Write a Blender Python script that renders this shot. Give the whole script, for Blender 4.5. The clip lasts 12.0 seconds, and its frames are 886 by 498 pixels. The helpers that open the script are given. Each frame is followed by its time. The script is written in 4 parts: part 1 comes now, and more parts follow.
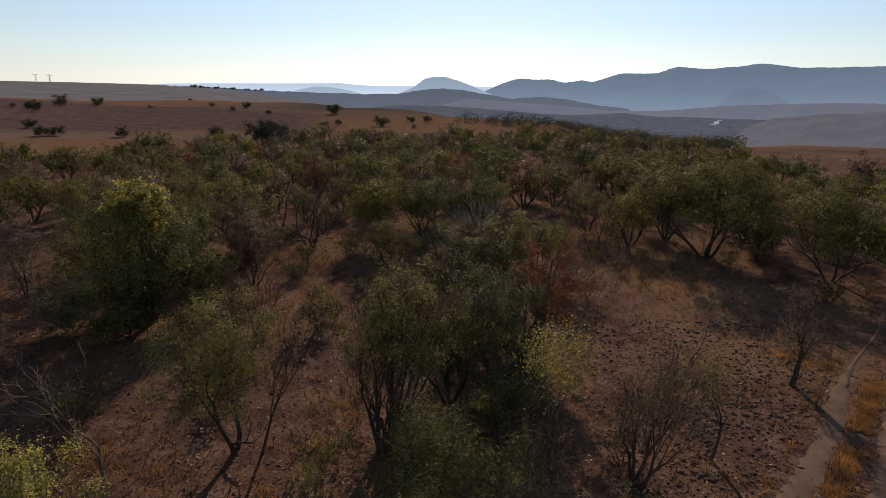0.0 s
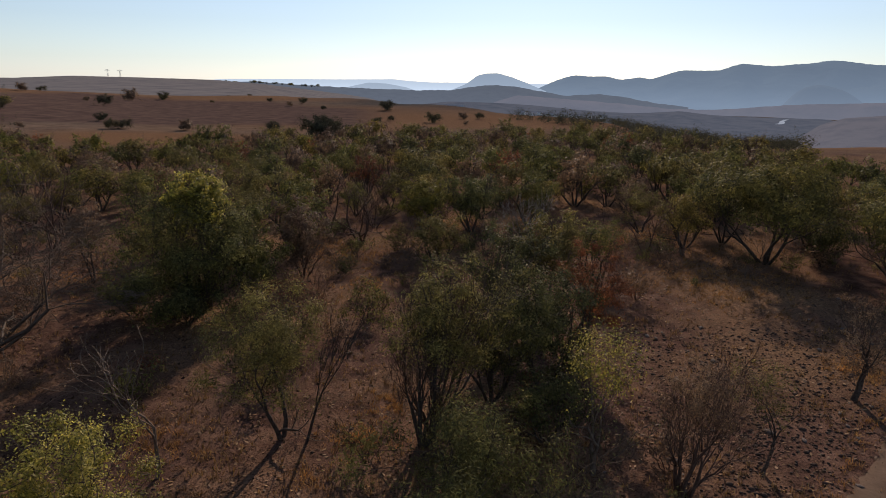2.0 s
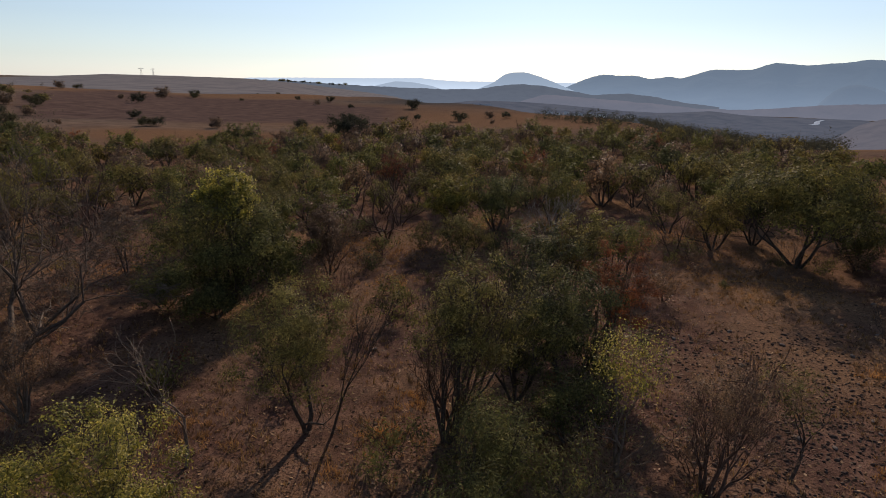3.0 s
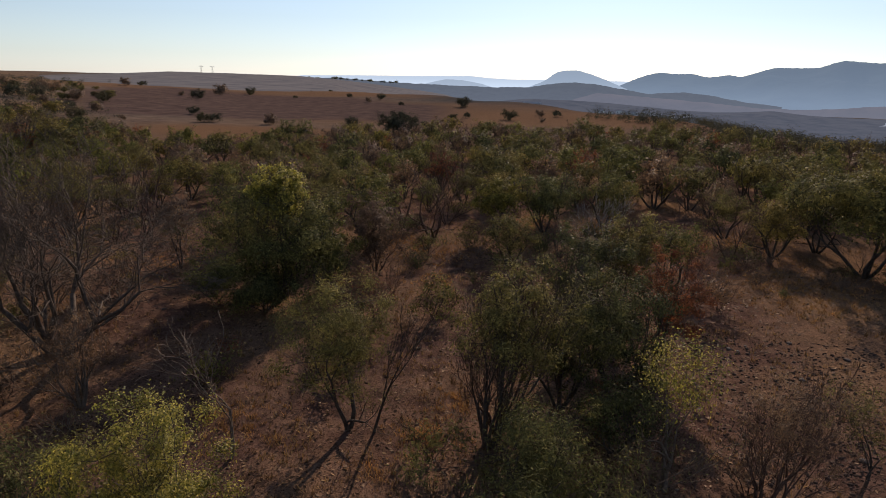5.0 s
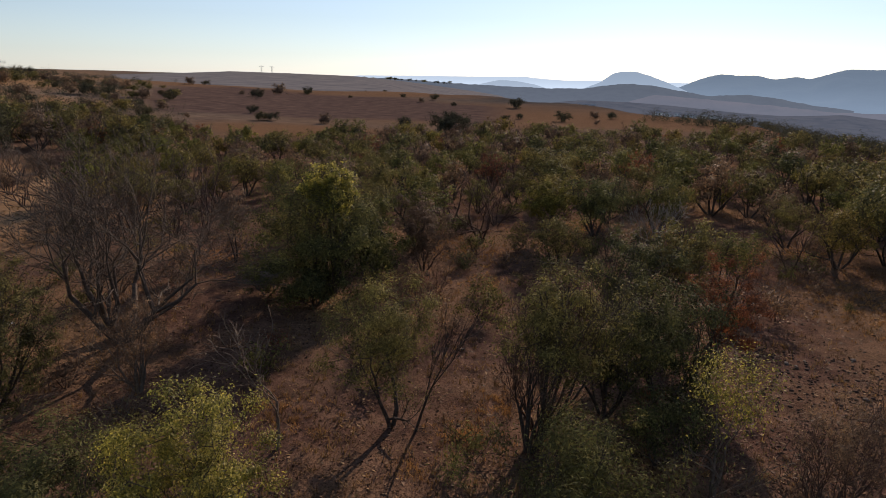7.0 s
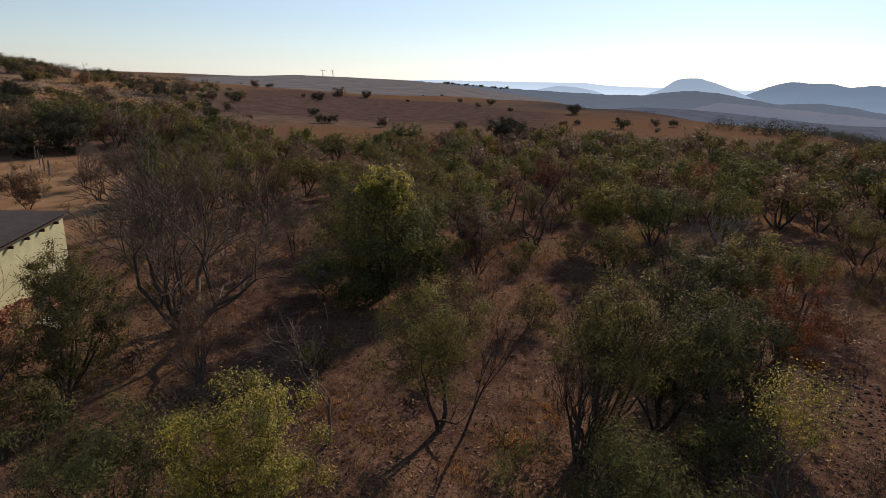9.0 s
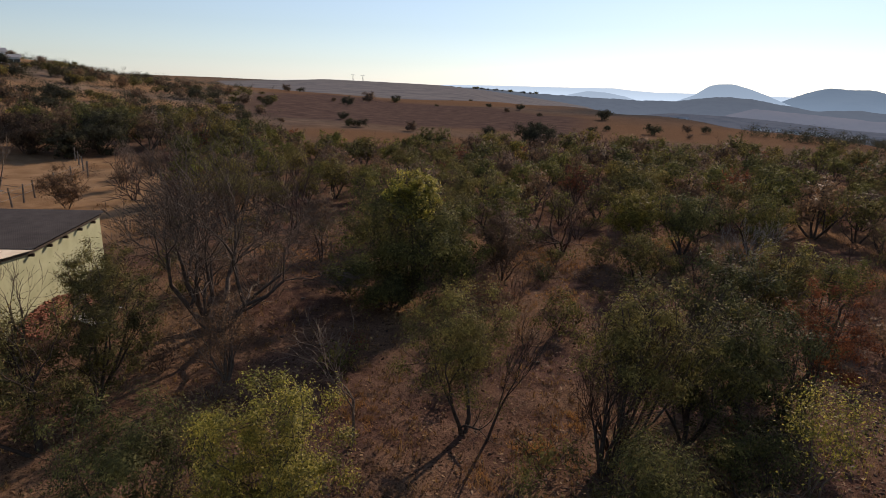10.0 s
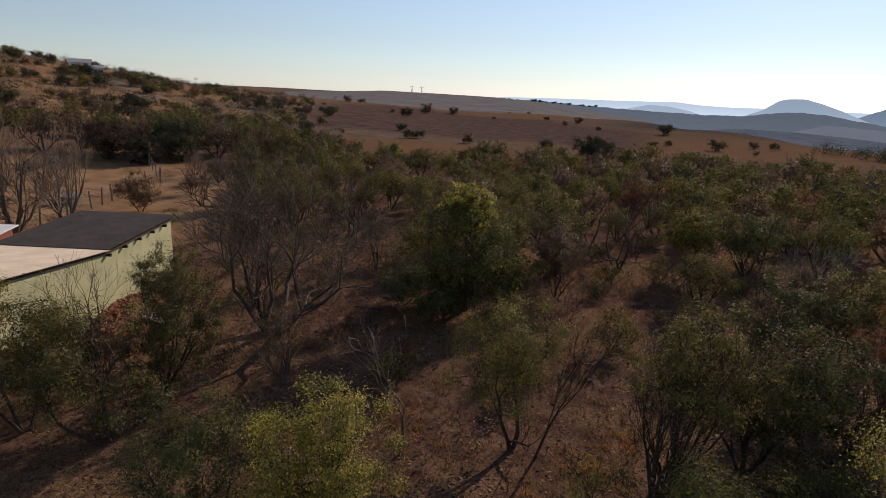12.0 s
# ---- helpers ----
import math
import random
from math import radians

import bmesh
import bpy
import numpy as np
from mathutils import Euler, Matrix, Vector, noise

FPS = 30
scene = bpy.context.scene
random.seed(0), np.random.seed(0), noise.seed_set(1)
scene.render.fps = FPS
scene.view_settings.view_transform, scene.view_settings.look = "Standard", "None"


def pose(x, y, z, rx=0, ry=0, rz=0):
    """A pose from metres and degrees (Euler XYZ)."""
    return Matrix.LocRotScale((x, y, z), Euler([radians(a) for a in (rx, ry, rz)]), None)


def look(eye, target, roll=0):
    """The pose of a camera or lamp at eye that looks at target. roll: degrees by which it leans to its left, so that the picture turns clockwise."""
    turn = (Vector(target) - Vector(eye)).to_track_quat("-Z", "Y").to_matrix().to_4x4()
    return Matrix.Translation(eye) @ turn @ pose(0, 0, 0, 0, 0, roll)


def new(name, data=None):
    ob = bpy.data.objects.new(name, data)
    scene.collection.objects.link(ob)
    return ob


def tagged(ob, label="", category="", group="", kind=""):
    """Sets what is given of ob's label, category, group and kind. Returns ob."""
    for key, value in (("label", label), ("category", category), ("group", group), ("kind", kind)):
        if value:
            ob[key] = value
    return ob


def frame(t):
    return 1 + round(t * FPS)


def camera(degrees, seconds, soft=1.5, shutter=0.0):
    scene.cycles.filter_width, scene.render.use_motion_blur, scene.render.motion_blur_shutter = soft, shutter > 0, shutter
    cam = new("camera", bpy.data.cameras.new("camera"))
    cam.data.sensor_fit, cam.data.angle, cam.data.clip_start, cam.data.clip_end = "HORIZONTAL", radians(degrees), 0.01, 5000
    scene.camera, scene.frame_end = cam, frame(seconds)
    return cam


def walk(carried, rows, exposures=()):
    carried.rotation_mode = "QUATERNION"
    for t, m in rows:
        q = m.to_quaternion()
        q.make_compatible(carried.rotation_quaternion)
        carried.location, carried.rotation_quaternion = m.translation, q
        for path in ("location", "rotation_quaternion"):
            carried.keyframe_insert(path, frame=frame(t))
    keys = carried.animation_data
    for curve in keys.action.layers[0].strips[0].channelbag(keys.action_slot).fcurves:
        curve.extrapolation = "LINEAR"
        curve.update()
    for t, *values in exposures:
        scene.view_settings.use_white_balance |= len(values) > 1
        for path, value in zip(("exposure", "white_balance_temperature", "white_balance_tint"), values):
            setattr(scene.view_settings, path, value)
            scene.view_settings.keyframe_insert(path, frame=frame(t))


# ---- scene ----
cam = camera(73.46, 12.0, soft=0.78)
PATH = [
    (0, pose(0.000, 0.000, 9.000, 74.50, -0.42, -0.00)),
    (0.5, pose(0.017, 0.003, 9.005, 74.41, -0.46, 1.25)),
    (1, pose(0.035, 0.013, 9.006, 74.34, -0.52, 2.50)),
    (1.5, pose(0.050, 0.019, 9.005, 74.24, -0.59, 3.73)),
    (2, pose(0.060, 0.001, 9.005, 74.14, -0.66, 4.95)),
    (2.5, pose(0.059, -0.050, 9.003, 74.08, -0.73, 6.19)),
    (3, pose(0.037, -0.073, 9.007, 74.01, -0.77, 7.42)),
    (5, pose(0.003, 0.130, 9.017, 73.76, -0.89, 12.10)),
    (5.5, pose(0.032, 0.154, 9.027, 73.72, -0.91, 13.31)),
    (6, pose(0.059, 0.155, 9.037, 73.72, -0.95, 14.53)),
    (6.5, pose(0.070, 0.150, 9.042, 73.72, -1.02, 15.77)),
    (7, pose(0.064, 0.151, 9.037, 73.73, -1.11, 17.08)),
    (9, pose(0.009, 0.095, 9.022, 74.05, -1.58, 22.39)),
    (9.5, pose(0.014, 0.094, 9.019, 74.20, -1.67, 23.73)),
    (10, pose(0.018, 0.087, 9.033, 74.40, -1.81, 25.10)),
    (10.5, pose(0.010, 0.059, 9.058, 74.62, -1.97, 26.43)),
    (11, pose(0.010, 0.013, 9.080, 74.83, -2.08, 27.77)),
    (11.5, pose(0.024, -0.027, 9.102, 75.06, -2.19, 29.14)),
    (12, pose(0.041, -0.059, 9.125, 75.29, -2.30, 30.51)),
]
walk(cam, PATH, exposures=((0, 0.1, 6300, 18), (6, 0.2, 6300, 19), (9.5, 0.22, 6300, 18), (12, 0.08, 6300, 18)))

# ---- light ----
SUN_AZ, SUN_EL = 3.0, 25.0
world = bpy.data.worlds.new("sky")
scene.world = world
world.use_nodes = True
wn = world.node_tree
sky = wn.nodes.new("ShaderNodeTexSky")
sky.sky_type = "NISHITA"
sky.sun_disc = False
sky.sun_elevation = radians(SUN_EL)
sky.sun_rotation = radians(SUN_AZ)
sky.altitude, sky.air_density, sky.dust_density, sky.ozone_density = 1200, 1.3, 0.25, 3.0
wn.nodes["Background"].inputs["Strength"].default_value = 0.085
cool = wn.nodes.new("ShaderNodeMix")
cool.data_type, cool.blend_type = "RGBA", "MULTIPLY"
cool.inputs["Factor"].default_value = 1.0
cool.inputs["B"].default_value = (0.92, 1.015, 1.08, 1)
dusty = wn.nodes.new("ShaderNodeHueSaturation")
dusty.inputs["Saturation"].default_value = 0.62
wn.links.new(sky.outputs["Color"], dusty.inputs["Color"])
wn.links.new(dusty.outputs["Color"], cool.inputs["A"])
wn.links.new(cool.outputs["Result"], wn.nodes["Background"].inputs["Color"])

sun = new("sun", bpy.data.lights.new("sun", "SUN"))
sun.data.energy, sun.data.angle, sun.data.color = 4.4, radians(0.6), (1.0, 0.81, 0.6)
far = Vector((math.sin(radians(SUN_AZ)) * math.cos(radians(SUN_EL)), math.cos(radians(SUN_AZ)) * math.cos(radians(SUN_EL)), math.sin(radians(SUN_EL))))
sun.matrix_world = look(far * 100, (0, 0, 0))


# ---- materials ----
class Mat:
    """A node material with short calls."""

    def __init__(self, name):
        self.m = bpy.data.materials.new(name)
        self.m.use_nodes = True
        self.t = self.m.node_tree
        self.b = self.t.nodes["Principled BSDF"]
        self.out = self.t.nodes["Material Output"]
        self.b.inputs["Roughness"].default_value = 0.9
        self.b.inputs["Specular IOR Level"].default_value = 0.2

    def node(self, kind, **kw):
        n = self.t.nodes.new(kind)
        for k, v in kw.items():
            n.inputs[k].default_value = v
        return n

    def link(self, a, b):
        self.t.links.new(a, b)

    def coords(self):
        return self.node("ShaderNodeTexCoord").outputs["Object"]

    def noise(self, scale, detail=4, rough=0.6, vec=None):
        n = self.node("ShaderNodeTexNoise", Scale=scale, Detail=detail, Roughness=rough)
        self.link(vec or self.coords(), n.inputs["Vector"])
        return n.outputs["Fac"]

    def ramp(self, fac, stops):
        n = self.t.nodes.new("ShaderNodeValToRGB")
        el = n.color_ramp.elements
        while len(el) < len(stops):
            el.new(0.5)
        for e, (p, c) in zip(el, stops):
            e.position, e.color = p, (*c, 1)
        self.link(fac, n.inputs["Fac"])
        return n.outputs["Color"]

    def mix(self, fac, a, b, mode="MIX"):
        n = self.t.nodes.new("ShaderNodeMix")
        n.data_type, n.blend_type = "RGBA", mode
        for socket, v in ((n.inputs["Factor"], fac), (n.inputs["A"], a), (n.inputs["B"], b)):
            if isinstance(v, (int, float)):
                socket.default_value = v
            elif isinstance(v, tuple):
                socket.default_value = (*v, 1)
            else:
                self.link(v, socket)
        return n.outputs["Result"]

    def color(self, socket):
        self.link(socket, self.b.inputs["Base Color"])

    def bump(self, height, strength=0.5, dist=0.05):
        n = self.node("ShaderNodeBump", Strength=strength, Distance=dist)
        self.link(height, n.inputs["Height"])
        self.link(n.outputs["Normal"], self.b.inputs["Normal"])

    def rough(self, r, spec=0.2):
        self.b.inputs["Roughness"].default_value = r
        self.b.inputs["Specular IOR Level"].default_value = spec


def leaf_material(name, dark, mid, light, through_light=0.35, gloss=0.06):
    k = Mat(name)
    geo = k.node("ShaderNodeNewGeometry")
    col = k.ramp(geo.outputs["Random Per Island"], [(0.0, dark), (0.6, mid), (1.0, tuple(0.45 * a + 0.55 * b for a, b in zip(mid, light)))])
    patch = k.ramp(k.noise(1.3, 4), [(0.32, (0.4, 0.4, 0.45)), (0.68, (1.4, 1.3, 1.0))])
    col = k.mix(1.0, col, patch, "MULTIPLY")
    rnd = k.node("ShaderNodeObjectInfo")
    tone = k.ramp(rnd.outputs["Random"], [(0.0, (0.95, 0.95, 1.02)), (0.5, (1.25, 1.25, 1.25)), (1.0, (1.48, 1.32, 1.1))])
    col = k.mix(1.0, col, tone, "MULTIPLY")
    k.color(col)
    k.rough(0.6, gloss)
    tr = k.node("ShaderNodeBsdfTranslucent")
    k.link(col, tr.inputs["Color"])
    mx = k.node("ShaderNodeMixShader", Fac=through_light)
    k.link(k.b.outputs[0], mx.inputs[1])
    k.link(tr.outputs[0], mx.inputs[2])
    k.link(mx.outputs[0], k.out.inputs["Surface"])
    return k.m


def bark_material(name, a, b):
    k = Mat(name)
    n = k.noise(9.0, 6)
    k.color(k.ramp(n, [(0.3, a), (0.7, b)]))
    k.bump(k.noise(40.0, 3), 0.6, 0.02)
    k.rough(0.9, 0.15)
    return k.m


LEAF_OLIVE = leaf_material("olive_leaf", (0.068, 0.064, 0.028), (0.15, 0.138, 0.055), (0.3, 0.265, 0.105), 0.36, 0.03)
LEAF_DARK = leaf_material("dark_green_leaf", (0.048, 0.053, 0.028), (0.105, 0.112, 0.048), (0.21, 0.205, 0.08), 0.32, 0.03)
LEAF_GREEN = leaf_material("green_leaf", (0.057, 0.062, 0.024), (0.13, 0.136, 0.046), (0.27, 0.25, 0.085), 0.38, 0.03)
LEAF_YELLOW = leaf_material("yellow_green_leaf", (0.09, 0.095, 0.022), (0.27, 0.255, 0.05), (0.68, 0.58, 0.155), 0.55, 0.35)
LEAF_RUST = leaf_material("rust_leaf", (0.08, 0.036, 0.027), (0.17, 0.076, 0.046), (0.28, 0.125, 0.07), 0.4, 0.02)
LEAF_BROWN = leaf_material("brown_dry_leaf", (0.087, 0.066, 0.052), (0.164, 0.117, 0.088), (0.258, 0.183, 0.125))
LEAF_DUSK = leaf_material("dusky_twig_leaf", (0.045, 0.036, 0.031), (0.08, 0.062, 0.051), (0.12, 0.093, 0.075), 0.15, 0.0)
LEAF_FAR = leaf_material("far_bush_leaf", (0.045, 0.048, 0.036), (0.07, 0.071, 0.052), (0.105, 0.1, 0.072), 0.25, 0.0)
BARK_DARK = bark_material("dark_bark", (0.035, 0.026, 0.02), (0.09, 0.07, 0.055))
BARK_GREY = bark_material("grey_bark", (0.085, 0.064, 0.049), (0.2, 0.152, 0.115))
BARK_TWIG = bark_material("brown_grey_bark", (0.055, 0.042, 0.033), (0.135, 0.104, 0.08))
BARK_PALE = bark_material("pale_dead_wood", (0.16, 0.14, 0.12), (0.34, 0.3, 0.26))
BARK_RED = bark_material("reddish_bark", (0.05, 0.03, 0.022), (0.12, 0.075, 0.055))


def ground_material():
    k = Mat("dry_earth")
    c = k.coords()
    big = k.noise(0.12, 5, 0.6, c)
    mid = k.noise(1.1, 6, 0.65, c)
    fine = k.noise(9.0, 5, 0.7, c)
    soil = k.ramp(mid, [(0.3, (0.045, 0.028, 0.022)), (0.5, (0.096, 0.058, 0.042)), (0.7, (0.165, 0.103, 0.072))])
    straw = k.ramp(fine, [(0.3, (0.09, 0.057, 0.034)), (0.55, (0.19, 0.12, 0.068)), (0.75, (0.29, 0.195, 0.115))])
    patch = k.ramp(big, [(0.42, (0, 0, 0)), (0.62, (1, 1, 1))])
    near = k.mix(patch, soil, straw)
    speck = k.ramp(k.noise(22.0, 3, 0.6, c), [(0.36, (0.35, 0.33, 0.3)), (0.46, (1, 1, 1)), (0.62, (1, 1, 1)), (0.72, (1.5, 1.45, 1.3))])
    near = k.mix(1.0, near, speck, "MULTIPLY")
    wide = k.noise(0.02, 6, 0.6, c)
    veld = k.ramp(wide, [(0.35, (0.086, 0.072, 0.062)), (0.5, (0.115, 0.096, 0.08)), (0.66, (0.19, 0.15, 0.112))])
    veld = k.mix(1.0, veld, k.ramp(k.noise(0.25, 5, 0.7, c), [(0.35, (0.6, 0.6, 0.6)), (0.65, (1.25, 1.2, 1.1))]), "MULTIPLY")
    at = k.t.nodes.new("ShaderNodeAttribute")
    at.attribute_name = "cover"
    sep = k.t.nodes.new("ShaderNodeSeparateColor")
    k.link(at.outputs["Color"], sep.inputs["Color"])
    col = k.mix(sep.outputs["Red"], near, veld)
    col = k.mix(sep.outputs["Blue"], col, k.mix(1.0, straw, (0.8, 0.75, 0.72), "MULTIPLY"))
    bt = k.t.nodes.new("ShaderNodeAttribute")
    bt.attribute_name = "burnt"
    burnt = k.ramp(k.noise(0.3, 6, 0.65, c), [(0.35, (0.06, 0.043, 0.037)), (0.65, (0.1, 0.071, 0.058))])
    col = k.mix(bt.outputs["Fac"], col, burnt)
    wood = k.ramp(k.noise(0.05, 7, 0.7, c), [(0.4, (0.028, 0.036, 0.039)), (0.55, (0.042, 0.05, 0.053)), (0.72, (0.085, 0.075, 0.068))])
    col = k.mix(sep.outputs["Green"], col, wood)
    pale = k.ramp(k.noise(0.4, 5, 0.6, c), [(0.35, (0.17, 0.105, 0.055)), (0.65, (0.27, 0.18, 0.1))])
    col = k.mix(at.outputs["Alpha"], col, pale)
    k.color(k.mix(1.0, col, (1.11, 1.07, 1.09), "MULTIPLY"))
    k.bump(k.mix(0.5, mid, fine), 0.9, 0.12)
    k.rough(1.0, 0.0)
    return k.m


def flat_material(name, a, b, scale=6.0, rough=0.85, spec=0.2, bump=0.2):
    k = Mat(name)
    k.color(k.ramp(k.noise(scale, 6, 0.65), [(0.3, a), (0.7, b)]))
    k.bump(k.noise(scale * 6, 4), bump, 0.02)
    k.rough(rough, spec)
    return k.m


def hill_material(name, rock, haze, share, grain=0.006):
    """Far hills: rock and bush, with the air's haze painted on as emission."""
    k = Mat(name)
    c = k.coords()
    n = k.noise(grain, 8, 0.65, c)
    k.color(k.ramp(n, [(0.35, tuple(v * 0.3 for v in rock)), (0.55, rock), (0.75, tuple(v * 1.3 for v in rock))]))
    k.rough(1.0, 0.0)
    # painted haze: emission, brightest at the foot, dimmer towards the crest
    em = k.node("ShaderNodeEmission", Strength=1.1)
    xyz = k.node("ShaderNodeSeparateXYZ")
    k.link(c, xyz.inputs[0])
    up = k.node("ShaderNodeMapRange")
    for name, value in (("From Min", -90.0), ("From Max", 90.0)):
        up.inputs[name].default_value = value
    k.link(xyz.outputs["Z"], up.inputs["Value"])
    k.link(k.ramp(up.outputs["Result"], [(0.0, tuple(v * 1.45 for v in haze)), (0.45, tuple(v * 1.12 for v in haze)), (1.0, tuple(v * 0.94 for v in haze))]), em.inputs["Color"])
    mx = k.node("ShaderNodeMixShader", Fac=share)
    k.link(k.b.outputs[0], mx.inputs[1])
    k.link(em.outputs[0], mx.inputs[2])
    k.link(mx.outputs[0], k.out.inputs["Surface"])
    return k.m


# ---- helpers for meshes ----
def smooth(v, a, b):
    s = np.clip((v - a) / (b - a), 0, 1)
    return s * s * (3 - 2 * s)


def mesh(name, verts, faces, material, smooth_faces=False):
    me = bpy.data.meshes.new(name)
    me.from_pydata([tuple(v) for v in verts], [], [tuple(f) for f in faces])
    me.materials.append(material)
    if smooth_faces:
        me.polygons.foreach_set("use_smooth", [True] * len(me.polygons))
    me.update()
    return me


def mesh_equal(name, verts, faces, material, smooth_faces=False):
    """A mesh whose faces all have the same number of corners, from arrays."""
    n, k = faces.shape
    me = bpy.data.meshes.new(name)
    me.vertices.add(len(verts))
    me.vertices.foreach_set("co", np.asarray(verts, dtype=np.float32).ravel())
    me.loops.add(n * k)
    me.loops.foreach_set("vertex_index", faces.astype(np.int32).ravel())
    me.polygons.add(n)
    me.polygons.foreach_set("loop_start", np.arange(0, n * k, k, dtype=np.int32))
    if smooth_faces:
        me.polygons.foreach_set("use_smooth", np.ones(n, dtype=bool))
    me.materials.append(material)
    me.update(calc_edges=True)
    return me


def part(name, me, parent, label=""):
    ob = new(name, me)
    ob.parent = parent
    if label:
        ob["label"] = label
    return ob


def box(bm, x0, y0, z0, x1, y1, z1, m=None):
    vs = bmesh.ops.create_cube(bm, size=1, matrix=Matrix.Translation(((x0 + x1) / 2, (y0 + y1) / 2, (z0 + z1) / 2)) @ Matrix.Diagonal((x1 - x0, y1 - y0, z1 - z0, 1)))["verts"]
    if m:
        bmesh.ops.transform(bm, matrix=m, verts=vs)
    return vs


def bm_mesh(name, bm, material):
    me = bpy.data.meshes.new(name)
    bm.to_mesh(me)
    bm.free()
    me.materials.append(material)
    return me


# ---- terrain ----
def wave(x, y, s, seed):
    r = np.random.default_rng(seed)
    v = 0
    for i in range(6):
        a, p = r.uniform(0, 6.28, 2)
        f = r.uniform(0.6, 1.7) / s
        v = v + np.sin((x * np.cos(a) + y * np.sin(a)) * f * 6.28 + p)
    return v / 6


def height(x, y):
    x, y = np.asarray(x, dtype=float), np.asarray(y, dtype=float)
    r = np.hypot(x, y)
    az = np.degrees(np.arctan2(x, y))
    z = 0.12 * wave(x, y, 14, 3) * smooth(r, 2, 14) + 0.9 * wave(x, y, 120, 4) * smooth(r, 60, 200)
    hill = np.interp(az, [-180, -90, -66, -60, -54, -50, -45, -38, -30, 60, 180], [18, 19, 16.5, 13, 8.5, 6.5, 4.4, 2.2, 0, 0, 18])
    z = z + hill * smooth(r, 45, 250) * (1 - smooth(r, 320, 800))
    plateau = np.interp(az, [-180, -60, -47, -42, -36, -26, -20, -14, 0, 180], [0, 0, 0, -7, -8, -9, -10, -12, 0, 0])
    z = z + plateau * smooth(r, 315, 600)
    drop = smooth(az, -26, -8) * (1 - smooth(az, 120, 160))
    rim = np.interp(az, [-26, -15, -7, 0, 7, 12, 16, 22, 27, 31, 45, 120], [330, 300, 225, 175, 145, 115, 92, 80, 88, 98, 98, 100])
    z = z - 52 * drop * smooth(r - rim, 0, 330)
    z = z - 0.062 * drop * np.maximum(r - 1300, 0)
    return z + 2.0 * wave(x, y, 700, 5) * smooth(r, 600, 1500)


def gz(x, y):
    return float(height(x, y))


def build_ground():
    rings = np.concatenate([[0.0], np.geomspace(1.5, 60, 90), np.geomspace(62, 4900, 110)])
    seg = 240
    a = np.linspace(0, 2 * np.pi, seg, endpoint=False)
    R, A = np.meshgrid(rings[1:], a, indexing="ij")
    X, Y = (R * np.sin(A)).ravel(), (R * np.cos(A)).ravel()
    X, Y = np.concatenate([[0], X]), np.concatenate([[0], Y])
    V = np.stack([X, Y, height(X, Y)], 1)
    n = len(rings) - 1
    i, j = np.meshgrid(np.arange(n - 1), np.arange(seg), indexing="ij")
    j2 = (j + 1) % seg
    quads = np.stack([1 + i * seg + j, 1 + i * seg + j2, 1 + (i + 1) * seg + j2, 1 + (i + 1) * seg + j], -1).reshape(-1, 4)
    faces = [tuple(q[::-1]) for q in quads.tolist()] + [(0, 1 + j, 1 + (j + 1) % seg) for j in range(seg)]
    me = mesh("ground", V.tolist(), faces, ground_material(), True)
    r, az = np.hypot(X, Y), np.degrees(np.arctan2(X, Y))
    ragged = 40 * wave(X, Y, 60, 9)
    veld = smooth(r + 0.4 * ragged, 70, 130)
    wood = smooth(az, -20, -6) * smooth(r + 0.3 * ragged, 150, 260)
    bare = smooth(az, 6, 24) * smooth(r, 900, 1300) * 0.5
    straw = smooth(r + 0.5 * ragged, 95, 125) * (1 - smooth(r + 0.5 * ragged, 190, 260)) * smooth(az, -40, -20) * 0.8
    field = (1 - smooth(np.hypot((X + 50) / 1.35, Y - 29) + 0.1 * ragged, 12, 18))
    band = smooth(r + 0.6 * ragged, 225, 290) * (1 - smooth(r + 0.6 * ragged, 330, 420)) * smooth(az, -52, -44) * (1 - smooth(az, -14, -6))
    # the far plateau's grey-green haze, painted into the ground through this mask
    wood = np.maximum(wood, 0.35 * smooth(r + 0.8 * ragged, 360, 520) * smooth(az, -55, -48))
    slope = smooth(-az, 40, 50) * smooth(r, 70, 110) * smooth(wave(X, Y, 45, 12) + 0.7 * wave(X, Y, 18, 13), -0.35, 0.2)
    lane = (1 - smooth(np.hypot((X + 50) / 1.5, Y - 86), 8, 16)) * 0.9
    straw = np.maximum(np.maximum(straw, field), np.maximum(np.maximum(slope, lane), band * 0.8))
    west = np.interp(az, [-46, -42, -36, -20, -12, -8], [150, 230, 330, 240, 190, 150])
    burnt = smooth(r + 0.5 * ragged, 112, 130) * (1 - smooth(r + 0.25 * ragged, west * 0.92, west * 1.06)) * smooth(az, -46, -41) * (1 - smooth(az, -14, -9))
    me.attributes.new("burnt", "FLOAT", "POINT").data.foreach_set("value", burnt.astype(np.float32))
    col = me.color_attributes.new("cover", "FLOAT_COLOR", "POINT")
    data = np.stack([veld, np.clip(wood - bare, 0, 1), np.clip(straw, 0, 1), np.maximum(field, 0.75 * slope)], 1)
    col.data.foreach_set("color", data.astype(np.float32).ravel())
    tagged(new("ground", me), "reddish brown dry earth with patchy straw-coloured veld grass", "ground", kind="structure")


build_ground()


# ---- far hills ----
PLATEAU_LINE = [(-52, -0.55), (-46, -0.45), (-42.5, -0.3), (-40, -0.2), (-36, 0.02), (-31.5, -0.05), (-28, -0.12), (-25, -0.2), (-23, -0.4), (-21, -0.65), (-18.5, -1.0), (-14.8, -1.5), (-11.7, -2.0), (-10, -2.6)]

